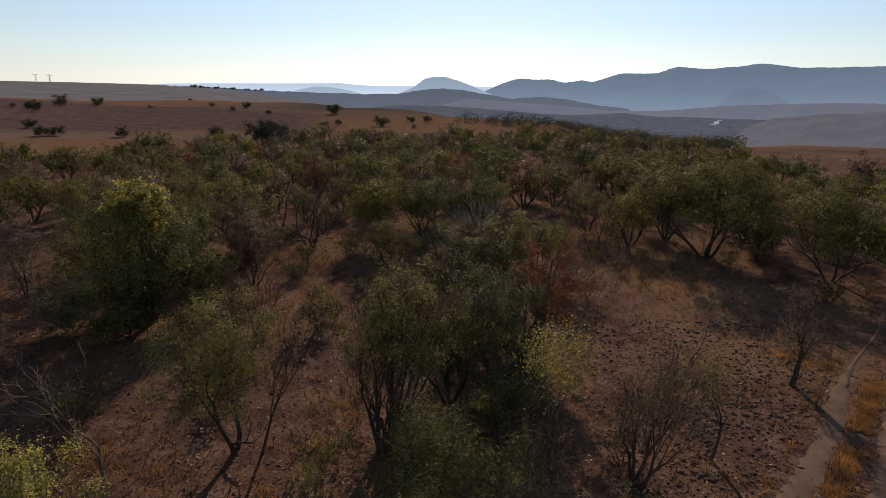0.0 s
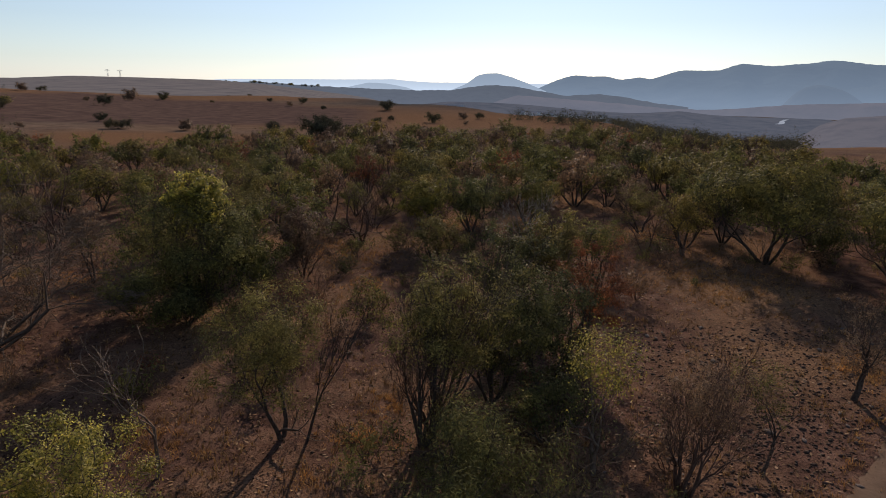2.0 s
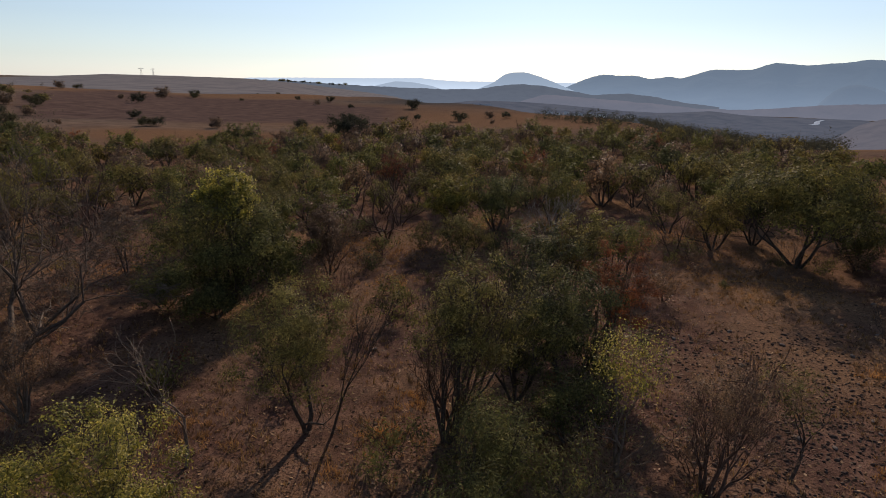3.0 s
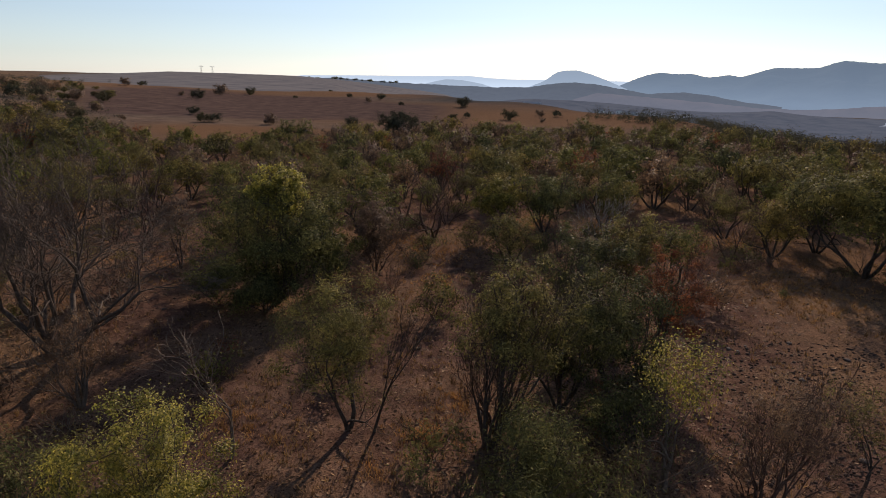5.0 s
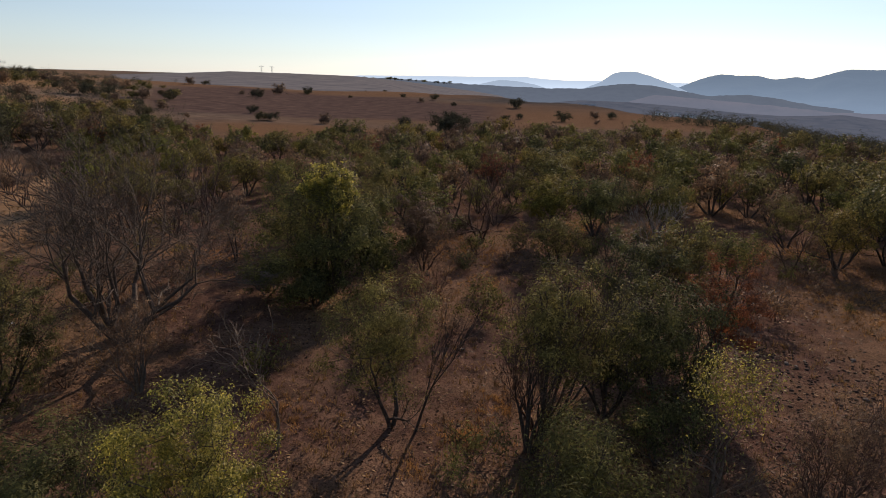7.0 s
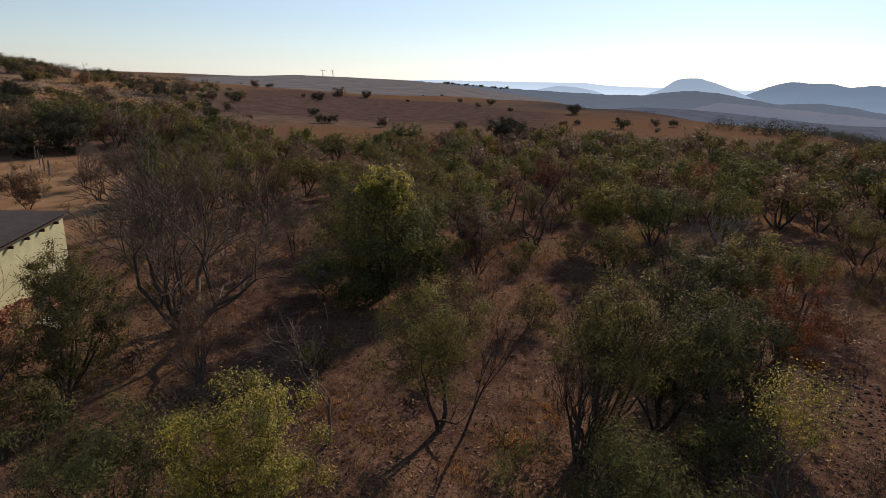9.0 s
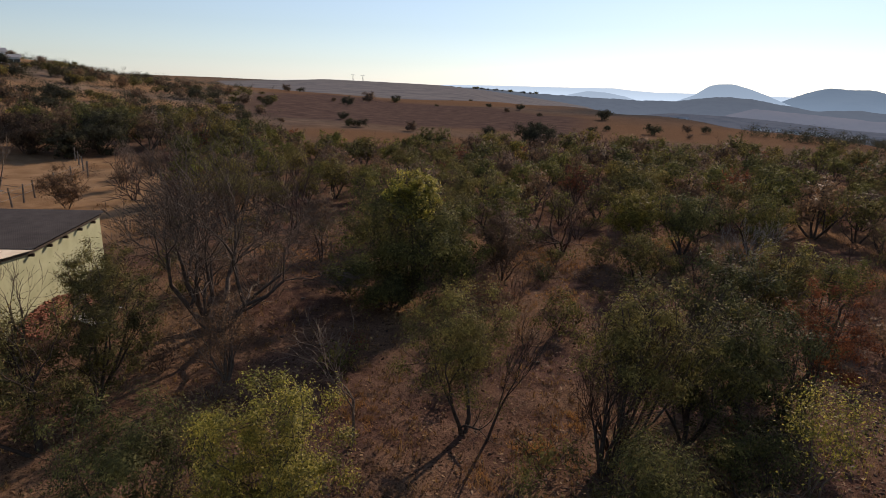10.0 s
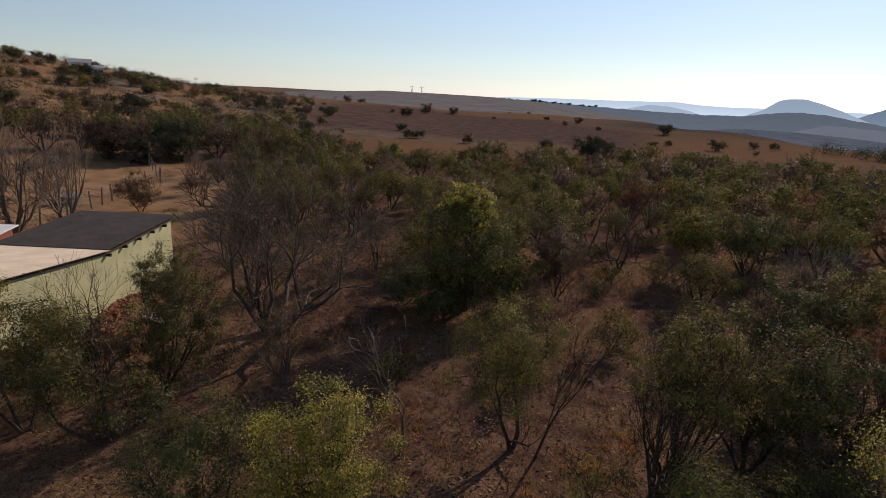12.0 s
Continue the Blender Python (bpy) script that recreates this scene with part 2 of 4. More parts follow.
def ridge(name, label, dist, points, foot, depth, material, seed, rough=1.0):
    """A ridge at a distance: points are degrees of azimuth and of height over the eye."""
    az = np.array([p[0] for p in points], dtype=float)
    el = np.array([p[1] for p in points], dtype=float)
    n = int((az[-1] - az[0]) * 8) + 2
    a = np.linspace(az[0], az[-1], n)
    crest = 9 + dist * np.tan(np.radians(np.interp(a, az, el)))
    k = np.ones(5) / 5
    crest = np.convolve(np.pad(crest, 2, mode="edge"), k, mode="valid")
    rows = 16
    foot = np.minimum(foot, crest - 1)
    V = []
    for i in range(rows):
        s = i / (rows - 1)
        q = 1 - abs(s - 0.6) / (0.6 if s < 0.6 else 0.4)
        d = dist + (s - 0.6) * depth
        x, y = d * np.sin(np.radians(a)), d * np.cos(np.radians(a))
        shape = q ** 0.8
        gully = wave(x, y, depth * 0.22, seed) * 0.18 * (crest - foot) * q * (1 - q) * 4 * rough
        z = foot + (crest - foot) * shape + gully
        if i == round(0.6 * (rows - 1)):
            z = z + rough * 2.2 * (wave(x, y, 60, seed + 1) + 0.6 * wave(x, y, 22, seed + 2))
        V.append(np.stack([x, y, z], 1))
    V = np.concatenate(V)
    i, j = np.meshgrid(np.arange(rows - 1), np.arange(n - 1), indexing="ij")
    F = np.stack([i * n + j, i * n + j + 1, (i + 1) * n + j + 1, (i + 1) * n + j], -1).reshape(-1, 4)[:, ::-1]
    return tagged(new(name, mesh_equal(name, V, F, material, True)), label, "hill", kind="structure")


# each hill's second colour is painted haze, emitted by the share after it
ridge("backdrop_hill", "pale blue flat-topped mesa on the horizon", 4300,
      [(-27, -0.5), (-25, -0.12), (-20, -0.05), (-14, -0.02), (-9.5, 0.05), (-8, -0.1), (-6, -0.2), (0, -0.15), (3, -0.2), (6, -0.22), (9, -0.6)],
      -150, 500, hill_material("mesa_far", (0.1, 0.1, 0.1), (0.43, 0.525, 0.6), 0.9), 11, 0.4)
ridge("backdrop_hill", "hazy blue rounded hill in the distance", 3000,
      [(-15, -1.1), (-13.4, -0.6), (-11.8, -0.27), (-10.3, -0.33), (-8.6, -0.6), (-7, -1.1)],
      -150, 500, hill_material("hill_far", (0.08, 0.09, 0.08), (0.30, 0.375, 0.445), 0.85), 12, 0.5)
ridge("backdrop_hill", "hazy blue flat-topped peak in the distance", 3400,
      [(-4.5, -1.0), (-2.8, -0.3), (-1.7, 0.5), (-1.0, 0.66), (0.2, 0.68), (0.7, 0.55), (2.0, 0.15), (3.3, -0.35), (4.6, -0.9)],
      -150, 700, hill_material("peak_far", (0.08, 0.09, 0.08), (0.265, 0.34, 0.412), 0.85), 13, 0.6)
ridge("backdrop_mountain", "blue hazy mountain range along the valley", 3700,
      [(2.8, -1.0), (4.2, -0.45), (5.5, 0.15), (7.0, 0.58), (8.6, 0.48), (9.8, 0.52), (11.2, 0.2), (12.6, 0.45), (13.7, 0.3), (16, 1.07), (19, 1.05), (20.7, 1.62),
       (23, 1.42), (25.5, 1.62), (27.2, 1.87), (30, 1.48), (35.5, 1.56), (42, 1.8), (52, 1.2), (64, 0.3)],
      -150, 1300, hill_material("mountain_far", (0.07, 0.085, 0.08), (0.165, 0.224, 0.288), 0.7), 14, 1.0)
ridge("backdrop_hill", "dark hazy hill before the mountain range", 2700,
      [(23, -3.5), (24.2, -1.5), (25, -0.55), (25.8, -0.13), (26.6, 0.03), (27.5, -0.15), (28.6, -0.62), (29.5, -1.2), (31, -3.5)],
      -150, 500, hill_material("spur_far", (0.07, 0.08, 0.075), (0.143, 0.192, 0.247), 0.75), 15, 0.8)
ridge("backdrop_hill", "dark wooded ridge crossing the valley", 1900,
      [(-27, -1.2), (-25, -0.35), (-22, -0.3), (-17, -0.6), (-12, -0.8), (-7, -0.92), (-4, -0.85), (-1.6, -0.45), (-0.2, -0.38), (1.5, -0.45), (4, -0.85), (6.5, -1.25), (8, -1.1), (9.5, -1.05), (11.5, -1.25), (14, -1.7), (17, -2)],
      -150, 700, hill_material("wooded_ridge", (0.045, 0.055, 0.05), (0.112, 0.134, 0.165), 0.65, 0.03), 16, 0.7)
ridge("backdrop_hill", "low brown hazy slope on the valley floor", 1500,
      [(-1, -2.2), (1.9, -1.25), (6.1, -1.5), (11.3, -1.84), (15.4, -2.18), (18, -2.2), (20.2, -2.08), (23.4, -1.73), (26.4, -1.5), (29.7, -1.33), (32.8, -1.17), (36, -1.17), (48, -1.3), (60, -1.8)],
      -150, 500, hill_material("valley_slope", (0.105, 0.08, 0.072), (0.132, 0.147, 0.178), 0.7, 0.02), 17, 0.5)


# low layers added over the ground so that painted haze covers it too
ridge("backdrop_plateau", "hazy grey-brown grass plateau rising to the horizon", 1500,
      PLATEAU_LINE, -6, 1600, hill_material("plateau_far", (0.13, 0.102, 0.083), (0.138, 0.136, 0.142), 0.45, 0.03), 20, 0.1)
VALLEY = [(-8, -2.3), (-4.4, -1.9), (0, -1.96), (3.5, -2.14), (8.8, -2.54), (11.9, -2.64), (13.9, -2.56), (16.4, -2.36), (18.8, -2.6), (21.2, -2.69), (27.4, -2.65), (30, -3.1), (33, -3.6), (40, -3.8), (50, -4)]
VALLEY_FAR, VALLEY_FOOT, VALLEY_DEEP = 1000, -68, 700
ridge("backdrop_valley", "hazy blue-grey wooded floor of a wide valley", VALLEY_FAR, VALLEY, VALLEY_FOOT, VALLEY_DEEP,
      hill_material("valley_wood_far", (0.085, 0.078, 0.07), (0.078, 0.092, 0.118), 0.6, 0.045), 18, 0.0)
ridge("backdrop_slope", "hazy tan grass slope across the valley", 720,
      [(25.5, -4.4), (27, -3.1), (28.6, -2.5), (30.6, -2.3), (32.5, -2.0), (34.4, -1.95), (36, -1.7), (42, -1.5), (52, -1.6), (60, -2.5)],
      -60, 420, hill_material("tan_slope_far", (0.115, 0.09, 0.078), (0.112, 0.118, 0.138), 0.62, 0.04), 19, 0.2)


def valley_spot(az, el):
    """Where the line of sight at an azimuth and a height over the eye meets the wooded valley floor."""
    points = np.array(VALLEY, dtype=float)
    crest = 9 + VALLEY_FAR * math.tan(radians(np.interp(az, points[:, 0], points[:, 1])))
    for r in np.arange(VALLEY_FAR - 0.58 * VALLEY_DEEP, VALLEY_FAR, 4.0):
        q = 1 - abs((r - VALLEY_FAR) / VALLEY_DEEP) / 0.6
        z = VALLEY_FOOT + (crest - VALLEY_FOOT) * q ** 0.8
        if math.degrees(math.atan2(z - 9, r)) >= el:
            break
    return r * math.sin(radians(az)), r * math.cos(radians(az)), z


# ---- trees ----
def perp(d, rng):
    v = rng.normal(size=d.shape)
    v -= d * (v * d).sum(1, keepdims=True)
    return v / (np.linalg.norm(v, axis=1, keepdims=True) + 1e-9)


def skeleton(rng, stems=3, levels=5, lean=0.5, angle=0.6, ratio=0.74, kids=3, curl=0.16, up=0.06, steps=3, thick=0.035, bare_stem=1.0):
    """Branches of a tree of about unit size: starts, ends, both radii, levels."""
    az = rng.uniform(0, 6.28) + np.arange(stems) * 6.28 / stems + rng.normal(0, 0.4, stems)
    tilt = np.abs(rng.normal(lean, lean * 0.3, stems))
    d = np.stack([np.cos(az) * np.sin(tilt), np.sin(az) * np.sin(tilt), np.cos(tilt)], 1)
    p = np.stack([np.cos(az) * 0.02, np.sin(az) * 0.02, np.full(stems, -0.02)], 1)
    length = rng.uniform(0.8, 1.15, stems) * 0.34 * bare_stem
    rad = np.full(stems, thick) * rng.uniform(0.7, 1.1, stems)
    sid = np.arange(stems)
    segs = []
    for lv in range(levels):
        along = []
        for k in range(steps):
            d = d + rng.normal(0, curl, d.shape) + np.array([0, 0, up])
            d /= np.linalg.norm(d, axis=1, keepdims=True)
            q = p + d * (length / steps)[:, None]
            r2 = rad * (0.88 if k < steps - 1 else 0.8)
            segs.append((p, q, rad, r2, np.full(len(p), lv), sid))
            along.append((q, d, r2))
            p, rad = q, r2
        ps, ds, ls, rs, ids = [], [], [], [], []
        for c in range(kids):
            src = along[-1] if c < 2 else along[rng.integers(0, steps - 1)] if steps > 1 else along[-1]
            keep = rng.random(len(p)) < (1.0 if c < 2 else 0.8)
            th = np.abs(rng.normal(angle, angle * 0.3, len(p)))[:, None] * (0.7 if c == 0 else 1.0)
            nd = src[1] * np.cos(th) + perp(src[1], rng) * np.sin(th)
            ps.append(src[0][keep])
            ids.append(sid[keep])
            ds.append(nd[keep])
            ls.append((length * ratio * rng.uniform(0.75, 1.2, len(p)))[keep])
            rs.append((src[2] * (0.78 if c == 0 else 0.6))[keep])
        sid = np.concatenate(ids)
        p, d, length, rad = np.concatenate(ps), np.concatenate(ds), np.concatenate(ls), np.concatenate(rs)
    return [np.concatenate([s[i] for s in segs]) for i in range(6)]


def tubes(p0, p1, r0, r1, sides):
    d = p1 - p0
    d = d / (np.linalg.norm(d, axis=1, keepdims=True) + 1e-9)
    ref = np.where(np.abs(d[:, 2:3]) < 0.9, np.array([[0, 0, 1.0]]), np.array([[1.0, 0, 0]]))
    u = np.cross(d, ref)
    u /= np.linalg.norm(u, axis=1, keepdims=True)
    w = np.cross(d, u)
    a = np.arange(sides) * 2 * np.pi / sides
    ring = np.cos(a)[None, :, None] * u[:, None] + np.sin(a)[None, :, None] * w[:, None]
    v = np.concatenate([p0[:, None] + ring * r0[:, None, None], p1[:, None] + ring * r1[:, None, None]], 1)
    n = len(p0)
    base = (np.arange(n) * 2 * sides)[:, None]
    k = np.arange(sides)
    k2 = (k + 1) % sides
    f = np.stack([base + k, base + k2, base + sides + k2, base + sides + k], -1).reshape(-1, 4)
    return v.reshape(-1, 3), f


def leaves(rng, centres, size, slim, droop=0.2, corners=4, out=None):
    """Leaf blades; where out is given, their faces turn mostly that way, as leaves do on the outside of a bough."""
    n = len(centres)
    nrm = rng.normal(size=(n, 3))
    nrm /= np.linalg.norm(nrm, axis=1, keepdims=True)
    if out is not None:
        nrm = 0.42 * nrm + out + np.array([0, 0, 0.25])
        nrm /= np.linalg.norm(nrm, axis=1, keepdims=True)
    d = rng.normal(size=(n, 3)) + np.array([0, 0, -droop])
    d -= nrm * (d * nrm).sum(1, keepdims=True)
    d /= np.linalg.norm(d, axis=1, keepdims=True)
    s = np.cross(nrm, d)
    ln = (size * rng.uniform(0.6, 1.3, n))[:, None]
    w = ln * slim
    if corners == 3:
        v = np.stack([centres - d * ln * 0.4 - s * w * 0.6, centres + d * ln * 0.6, centres - d * ln * 0.4 + s * w * 0.6], 1)
        return v.reshape(-1, 3), np.arange(3 * n).reshape(n, 3)[:, ::-1]
    v = np.stack([centres - d * ln * 0.5, centres - s * w * 0.5, centres + d * ln * 0.5, centres + s * w * 0.5], 1)
    return v.reshape(-1, 3), np.arange(4 * n).reshape(n, 4)


def unit(v):
    return v / (np.linalg.norm(v, axis=1, keepdims=True) + 1e-9)


def tree_meshes(seed, h, w, stems=3, levels=5, lean=0.5, angle=0.6, ratio=0.74, kids=3, curl=0.16, up=0.06, thick=0.015, bare_stem=1.0,
                n_leaf=8000, size=0.08, slim=0.4, spread=0.05, shift=(0, 0), leaf=None, bark=None, foot=0.12, tip=0.005, clumps=60, lump=0.047, share=0.88, steps=3, corners=4, core=9, face=1.0):
    """Stems, twigs and crown. The crown's clumps fill a lumpy egg from foot * h up to h, each on a bough of its own."""
    rng = np.random.default_rng(seed)
    p0, p1, r0, r1, lv, sid = skeleton(rng, stems, levels, lean, angle, ratio, kids, curl, up, steps, thick, bare_stem)
    last = lv >= levels - 2
    ends = p1[last]
    inner = 0.86 if n_leaf else 1.0
    sx = inner * w / (np.percentile(ends[:, 0], 97) - np.percentile(ends[:, 0], 3))
    sy = inner * w / (np.percentile(ends[:, 1], 97) - np.percentile(ends[:, 1], 3))
    sz = (0.93 if n_leaf else 1.0) * h / np.percentile(ends[:, 2], 98.5)
    cx, cy = np.percentile(ends[:, 0], 50), np.percentile(ends[:, 1], 50)

    def fit(p):
        q = p * np.array([sx, sy, sz])
        t = np.clip(q[:, 2] / h, 0, 1)[:, None]
        return q + t * (np.array([[shift[0], shift[1], 0]]) - np.array([[cx * sx, cy * sy, 0]]))

    g0, g1 = fit(p0), fit(p1)
    thick_part = lv <= 1
    stem_meshes = []
    for i in range(stems):
        m = thick_part & (sid == i)
        va, fa = tubes(g0[m], g1[m], r0[m] * h, r1[m] * h, 5)
        stem_meshes.append(mesh_equal("stem", va, fa, bark, True))
    a0, a1, b0, b1 = g0[~thick_part], g1[~thick_part], np.maximum(r0[~thick_part] * h, tip), np.maximum(r1[~thick_part] * h, tip * 0.7)
    crown = None
    if n_leaf:
        d = rng.normal(size=(clumps, 3))
        d /= np.linalg.norm(d, axis=1, keepdims=True)
        rad = rng.random((clumps, 1)) ** 0.35 * rng.uniform(0.52, 1.14, (clumps, 1))
        mid, half = h * (1 + foot) / 2, h * (1 - foot) / 2
        c = d * rad * np.array([w / 2 * 1.05, w / 2 * 1.05, half])
        c[:, 2] += mid
        t = np.clip(c[:, 2:3] / h, 0, 1)
        c[:, :2] += t * np.array([shift])
        # a bough to each clump
        hubs = g1[(lv >= 1) & (lv <= levels - 2)]
        near = np.argmin(((hubs[None] - c[:, None]) ** 2).sum(2) + 2.0 * np.maximum(0, hubs[None, :, 2] - c[:, None, 2]), axis=1)
        bend = (hubs[near] + c) / 2 + rng.normal(0, 0.04 * w, c.shape)
        rr = np.full(clumps, max(tip * 0.8, 0.0022 * h))
        a0, a1 = np.concatenate([a0, hubs[near], bend]), np.concatenate([a1, bend, c])
        b0, b1 = np.concatenate([b0, rr, rr * 0.8]), np.concatenate([b1, rr * 0.8, rr * 0.5])
        n1 = int(n_leaf * share)
        wt = rng.uniform(0.35, 1.0, clumps)
        pick = rng.choice(clumps, n1, p=wt / wt.sum())
        pos = c[pick] + rng.normal(0, lump * w, (n1, 3)) * np.array([1, 1, 0.75])
        n2 = n_leaf - n1
        ea, eb = g0[last], g1[last]
        ok = np.where(eb[:, 2] > foot * h)[0]
        pk = rng.choice(ok, n2)
        t = rng.random((n2, 1))
        pos = np.concatenate([pos, ea[pk] * (1 - t) + eb[pk] * t + rng.normal(0, spread, (n2, 3))])
        pos[:, 2] = np.maximum(pos[:, 2], 0.05)
        heart = np.array([shift[0] * 0.6, shift[1] * 0.6, mid - 0.25 * half])
        out = unit(pos - heart) * 0.75
        out[:n1] = unit(unit(pos[:n1] - c[pick]) + 0.8 * unit(c[pick] - heart))
        sizes = np.full(n_leaf, size)
        if core:
            # oversized leaves, added inside each clump to block light and darken its gaps
            k = np.repeat(np.arange(clumps), core)
            inner_pos = c[k] * 0.93 + heart * 0.07 + rng.normal(0, 0.5 * lump * w, (len(k), 3))
            inner_pos[:, 2] = np.maximum(inner_pos[:, 2], 0.08)
            pos, out = np.concatenate([pos, inner_pos]), np.concatenate([out, unit(inner_pos - heart)])
            sizes = np.concatenate([sizes, np.full(len(k), max(1.4 * size, 0.6 * lump * w))])
        v, f = leaves(rng, pos, sizes, slim, 0.5, corners, out * face)
        crown = mesh_equal("crown", v, f, leaf)
    vb, fb = tubes(a0, a1, b0, b1, 3)
    return stem_meshes, mesh_equal("branchwork", vb, fb, bark, True), crown


def tree_thing(name, meshes, x, y, turn=0.0, label="", category="tree", group="", scale=1.0):
    e = new(name)
    stem_meshes, twigs, crown = meshes
    for me in stem_meshes:
        part("stem", me, e)
    part("branchwork", twigs, e)["kind"] = "stuff"
    if crown:
        part("crown", crown, e)["kind"] = "stuff"
    e.matrix_basis = pose(x, y, gz(x, y) - 0.03, 0, 0, turn) @ Matrix.Scale(scale, 4)
    return tagged(e, label, category, group)


def tree(name, label, x, y, h, w, seed, category="tree", group="", **kw):
    if math.hypot(x, y) > 19:
        kw.setdefault("corners", 3)
    return tree_thing(name, tree_meshes(seed, h, w, **kw), x, y, 0, label, category, group)


STYLE_BUSHY = dict(clumps=86, lump=0.044, share=0.9, stems=4, levels=5, lean=0.55, angle=0.65, kids=3, up=0.05)
STYLE_BARE = dict(stems=4, levels=6, lean=0.6, angle=0.5, kids=3, up=0.05, ratio=0.78, n_leaf=0, steps=2)

# the near trees
tree("dark_tree", "dense dark green evergreen tree with drooping boughs", -11.6, 21.3, 5.7, 6.4, 101, leaf=LEAF_DARK, bark=BARK_DARK, n_leaf=25000, size=0.1, slim=0.42, spread=0.16, foot=0.0, **STYLE_BUSHY)
tree("dark_tree", "dark green bushy tree beside a larger one", -9.9, 22.6, 4.3, 3.6, 102, leaf=LEAF_GREEN, bark=BARK_DARK, n_leaf=9000, size=0.12, slim=0.4, spread=0.14, **STYLE_BUSHY)
tree("yellow_tree", "tree with bright yellow-green leaves lit by the sun", -11.2, 21.6, 6.1, 2.6, 103, leaf=LEAF_YELLOW, bark=BARK_DARK, n_leaf=9000, size=0.11, slim=0.55, spread=0.12, foot=0.55, **STYLE_BUSHY, core=3, face=0.35)
tree("autumn_tree", "small tree turning olive and rust brown", -8.7, 26.0, 3.9, 3.1, 104, leaf=LEAF_BROWN, bark=BARK_RED, n_leaf=8000, size=0.1, slim=0.4, spread=0.14, **STYLE_BUSHY)
tree("leafy_tree", "small olive tree with a dark leaning trunk", -5.2, 13.2, 4.35, 3.5, 105, leaf=LEAF_OLIVE, bark=BARK_DARK, n_leaf=20000, size=0.075, slim=0.34, spread=0.1, foot=0.27, clumps=70, stems=2, levels=5, lean=0.6, angle=0.6, thick=0.018, bare_stem=1.0, shift=(-0.25, -0.15))
tree("dead_tree", "leafless pale dead sapling with spreading twigs", -7.55, 11.2, 3.65, 2.4, 106, bark=BARK_GREY, stems=1, levels=5, lean=0.1, angle=0.42, kids=3, ratio=0.74, bare_stem=1.6, thick=0.018, n_leaf=0, shift=(-0.4, -0.3), tip=0.007)
tree("bare_sapling", "thin leafless sapling leaning over the grass", -4.53, 13.2, 3.7, 1.0, 107, bark=BARK_DARK, stems=1, levels=5, lean=0.2, angle=0.45, ratio=0.72, bare_stem=1.6, thick=0.013, n_leaf=0, shift=(1.2, 0.4), tip=0.007)
tree("bare_tree", "leafless reddish tree with fine twigs", -6.6, 19.3, 2.7, 2.6, 108, leaf=LEAF_RUST, bark=BARK_RED, **{**STYLE_BARE, "n_leaf": 900}, size=0.06, core=0)
tree("leafy_tree", "round olive tree on several thin stems", -3.9, 33.7, 3.8, 3.3, 109, leaf=LEAF_GREEN, bark=BARK_DARK, n_leaf=5500, size=0.14, slim=0.4, spread=0.15, foot=0.35, **STYLE_BUSHY)
tree("bare_tree", "grey leafless spreading thorn tree", -7.3, 36.1, 3.1, 4.6, 110, bark=BARK_RED, **STYLE_BARE)
tree("leafy_tree", "bushy tree, green on top and bare below", -1.5, 13.2, 5.4, 3.0, 111, leaf=LEAF_OLIVE, bark=BARK_DARK, n_leaf=13000, size=0.085, slim=0.34, spread=0.1, foot=0.36, clumps=80, stems=5, levels=6, lean=0.45, angle=0.5, shift=(0.6, 0.0))
tree("bare_tree", "brown leafless shrub among green trees", -1.3, 13.7, 4.5, 2.4, 112, bark=BARK_RED, leaf=LEAF_BROWN, **{**STYLE_BARE, "n_leaf": 2500, "stems": 6}, size=0.07, spread=0.08, core=0)
tree("leafy_tree", "dark green bushy tree in a thicket", 1.7, 16.2, 4.2, 4.0, 113, leaf=LEAF_DARK, bark=BARK_DARK, n_leaf=19000, size=0.09, slim=0.35, spread=0.12, **STYLE_BUSHY)
tree("leafy_tree", "grey-green tree behind the thicket", 0.8, 20.2, 4.5, 3.8, 114, leaf=LEAF_DARK, bark=BARK_DARK, n_leaf=11000, size=0.11, slim=0.35, spread=0.13, **STYLE_BUSHY)
tree("leafy_tree", "olive-yellow topped tree behind the thicket", 2.4, 22.2, 4.4, 3.2, 115, leaf=LEAF_OLIVE, bark=BARK_DARK, n_leaf=8000, size=0.11, slim=0.35, spread=0.13, foot=0.4, **STYLE_BUSHY)
tree("rust_tree", "rust red tree with thin foliage", 3.1, 18.3, 4.8, 2.3, 116, leaf=LEAF_RUST, bark=BARK_RED, n_leaf=12000, size=0.075, slim=0.4, spread=0.13, shift=(0.5, 0.2), stems=3, levels=5, lean=0.4, angle=0.55, core=0)
tree("dead_tree", "pale leafless thorn tree", 1.9, 34.5, 2.6, 3.2, 117, bark=BARK_PALE, **STYLE_BARE)
tree("bare_tree", "leafless dark tree with sprawling limbs", 8.5, 32.2, 3.2, 3.4, 118, bark=BARK_RED, **{**STYLE_BARE, "stems": 2, "levels": 5})
tree("bare_tree", "leafless dark tree with sprawling limbs", 7.2, 34.0, 2.9, 3.0, 119, bark=BARK_RED, **{**STYLE_BARE, "stems": 2, "levels": 5})
tree("spreading_tree", "large olive tree with a wide crown on forked dark limbs", 14.3, 30.9, 5.5, 7.4, 120, leaf=LEAF_DARK, bark=BARK_DARK, n_leaf=17000, size=0.15, slim=0.38, spread=0.22, foot=0.36, clumps=80, stems=4, levels=5, lean=0.8, angle=0.65, thick=0.021, bare_stem=1.25, up=0.08)
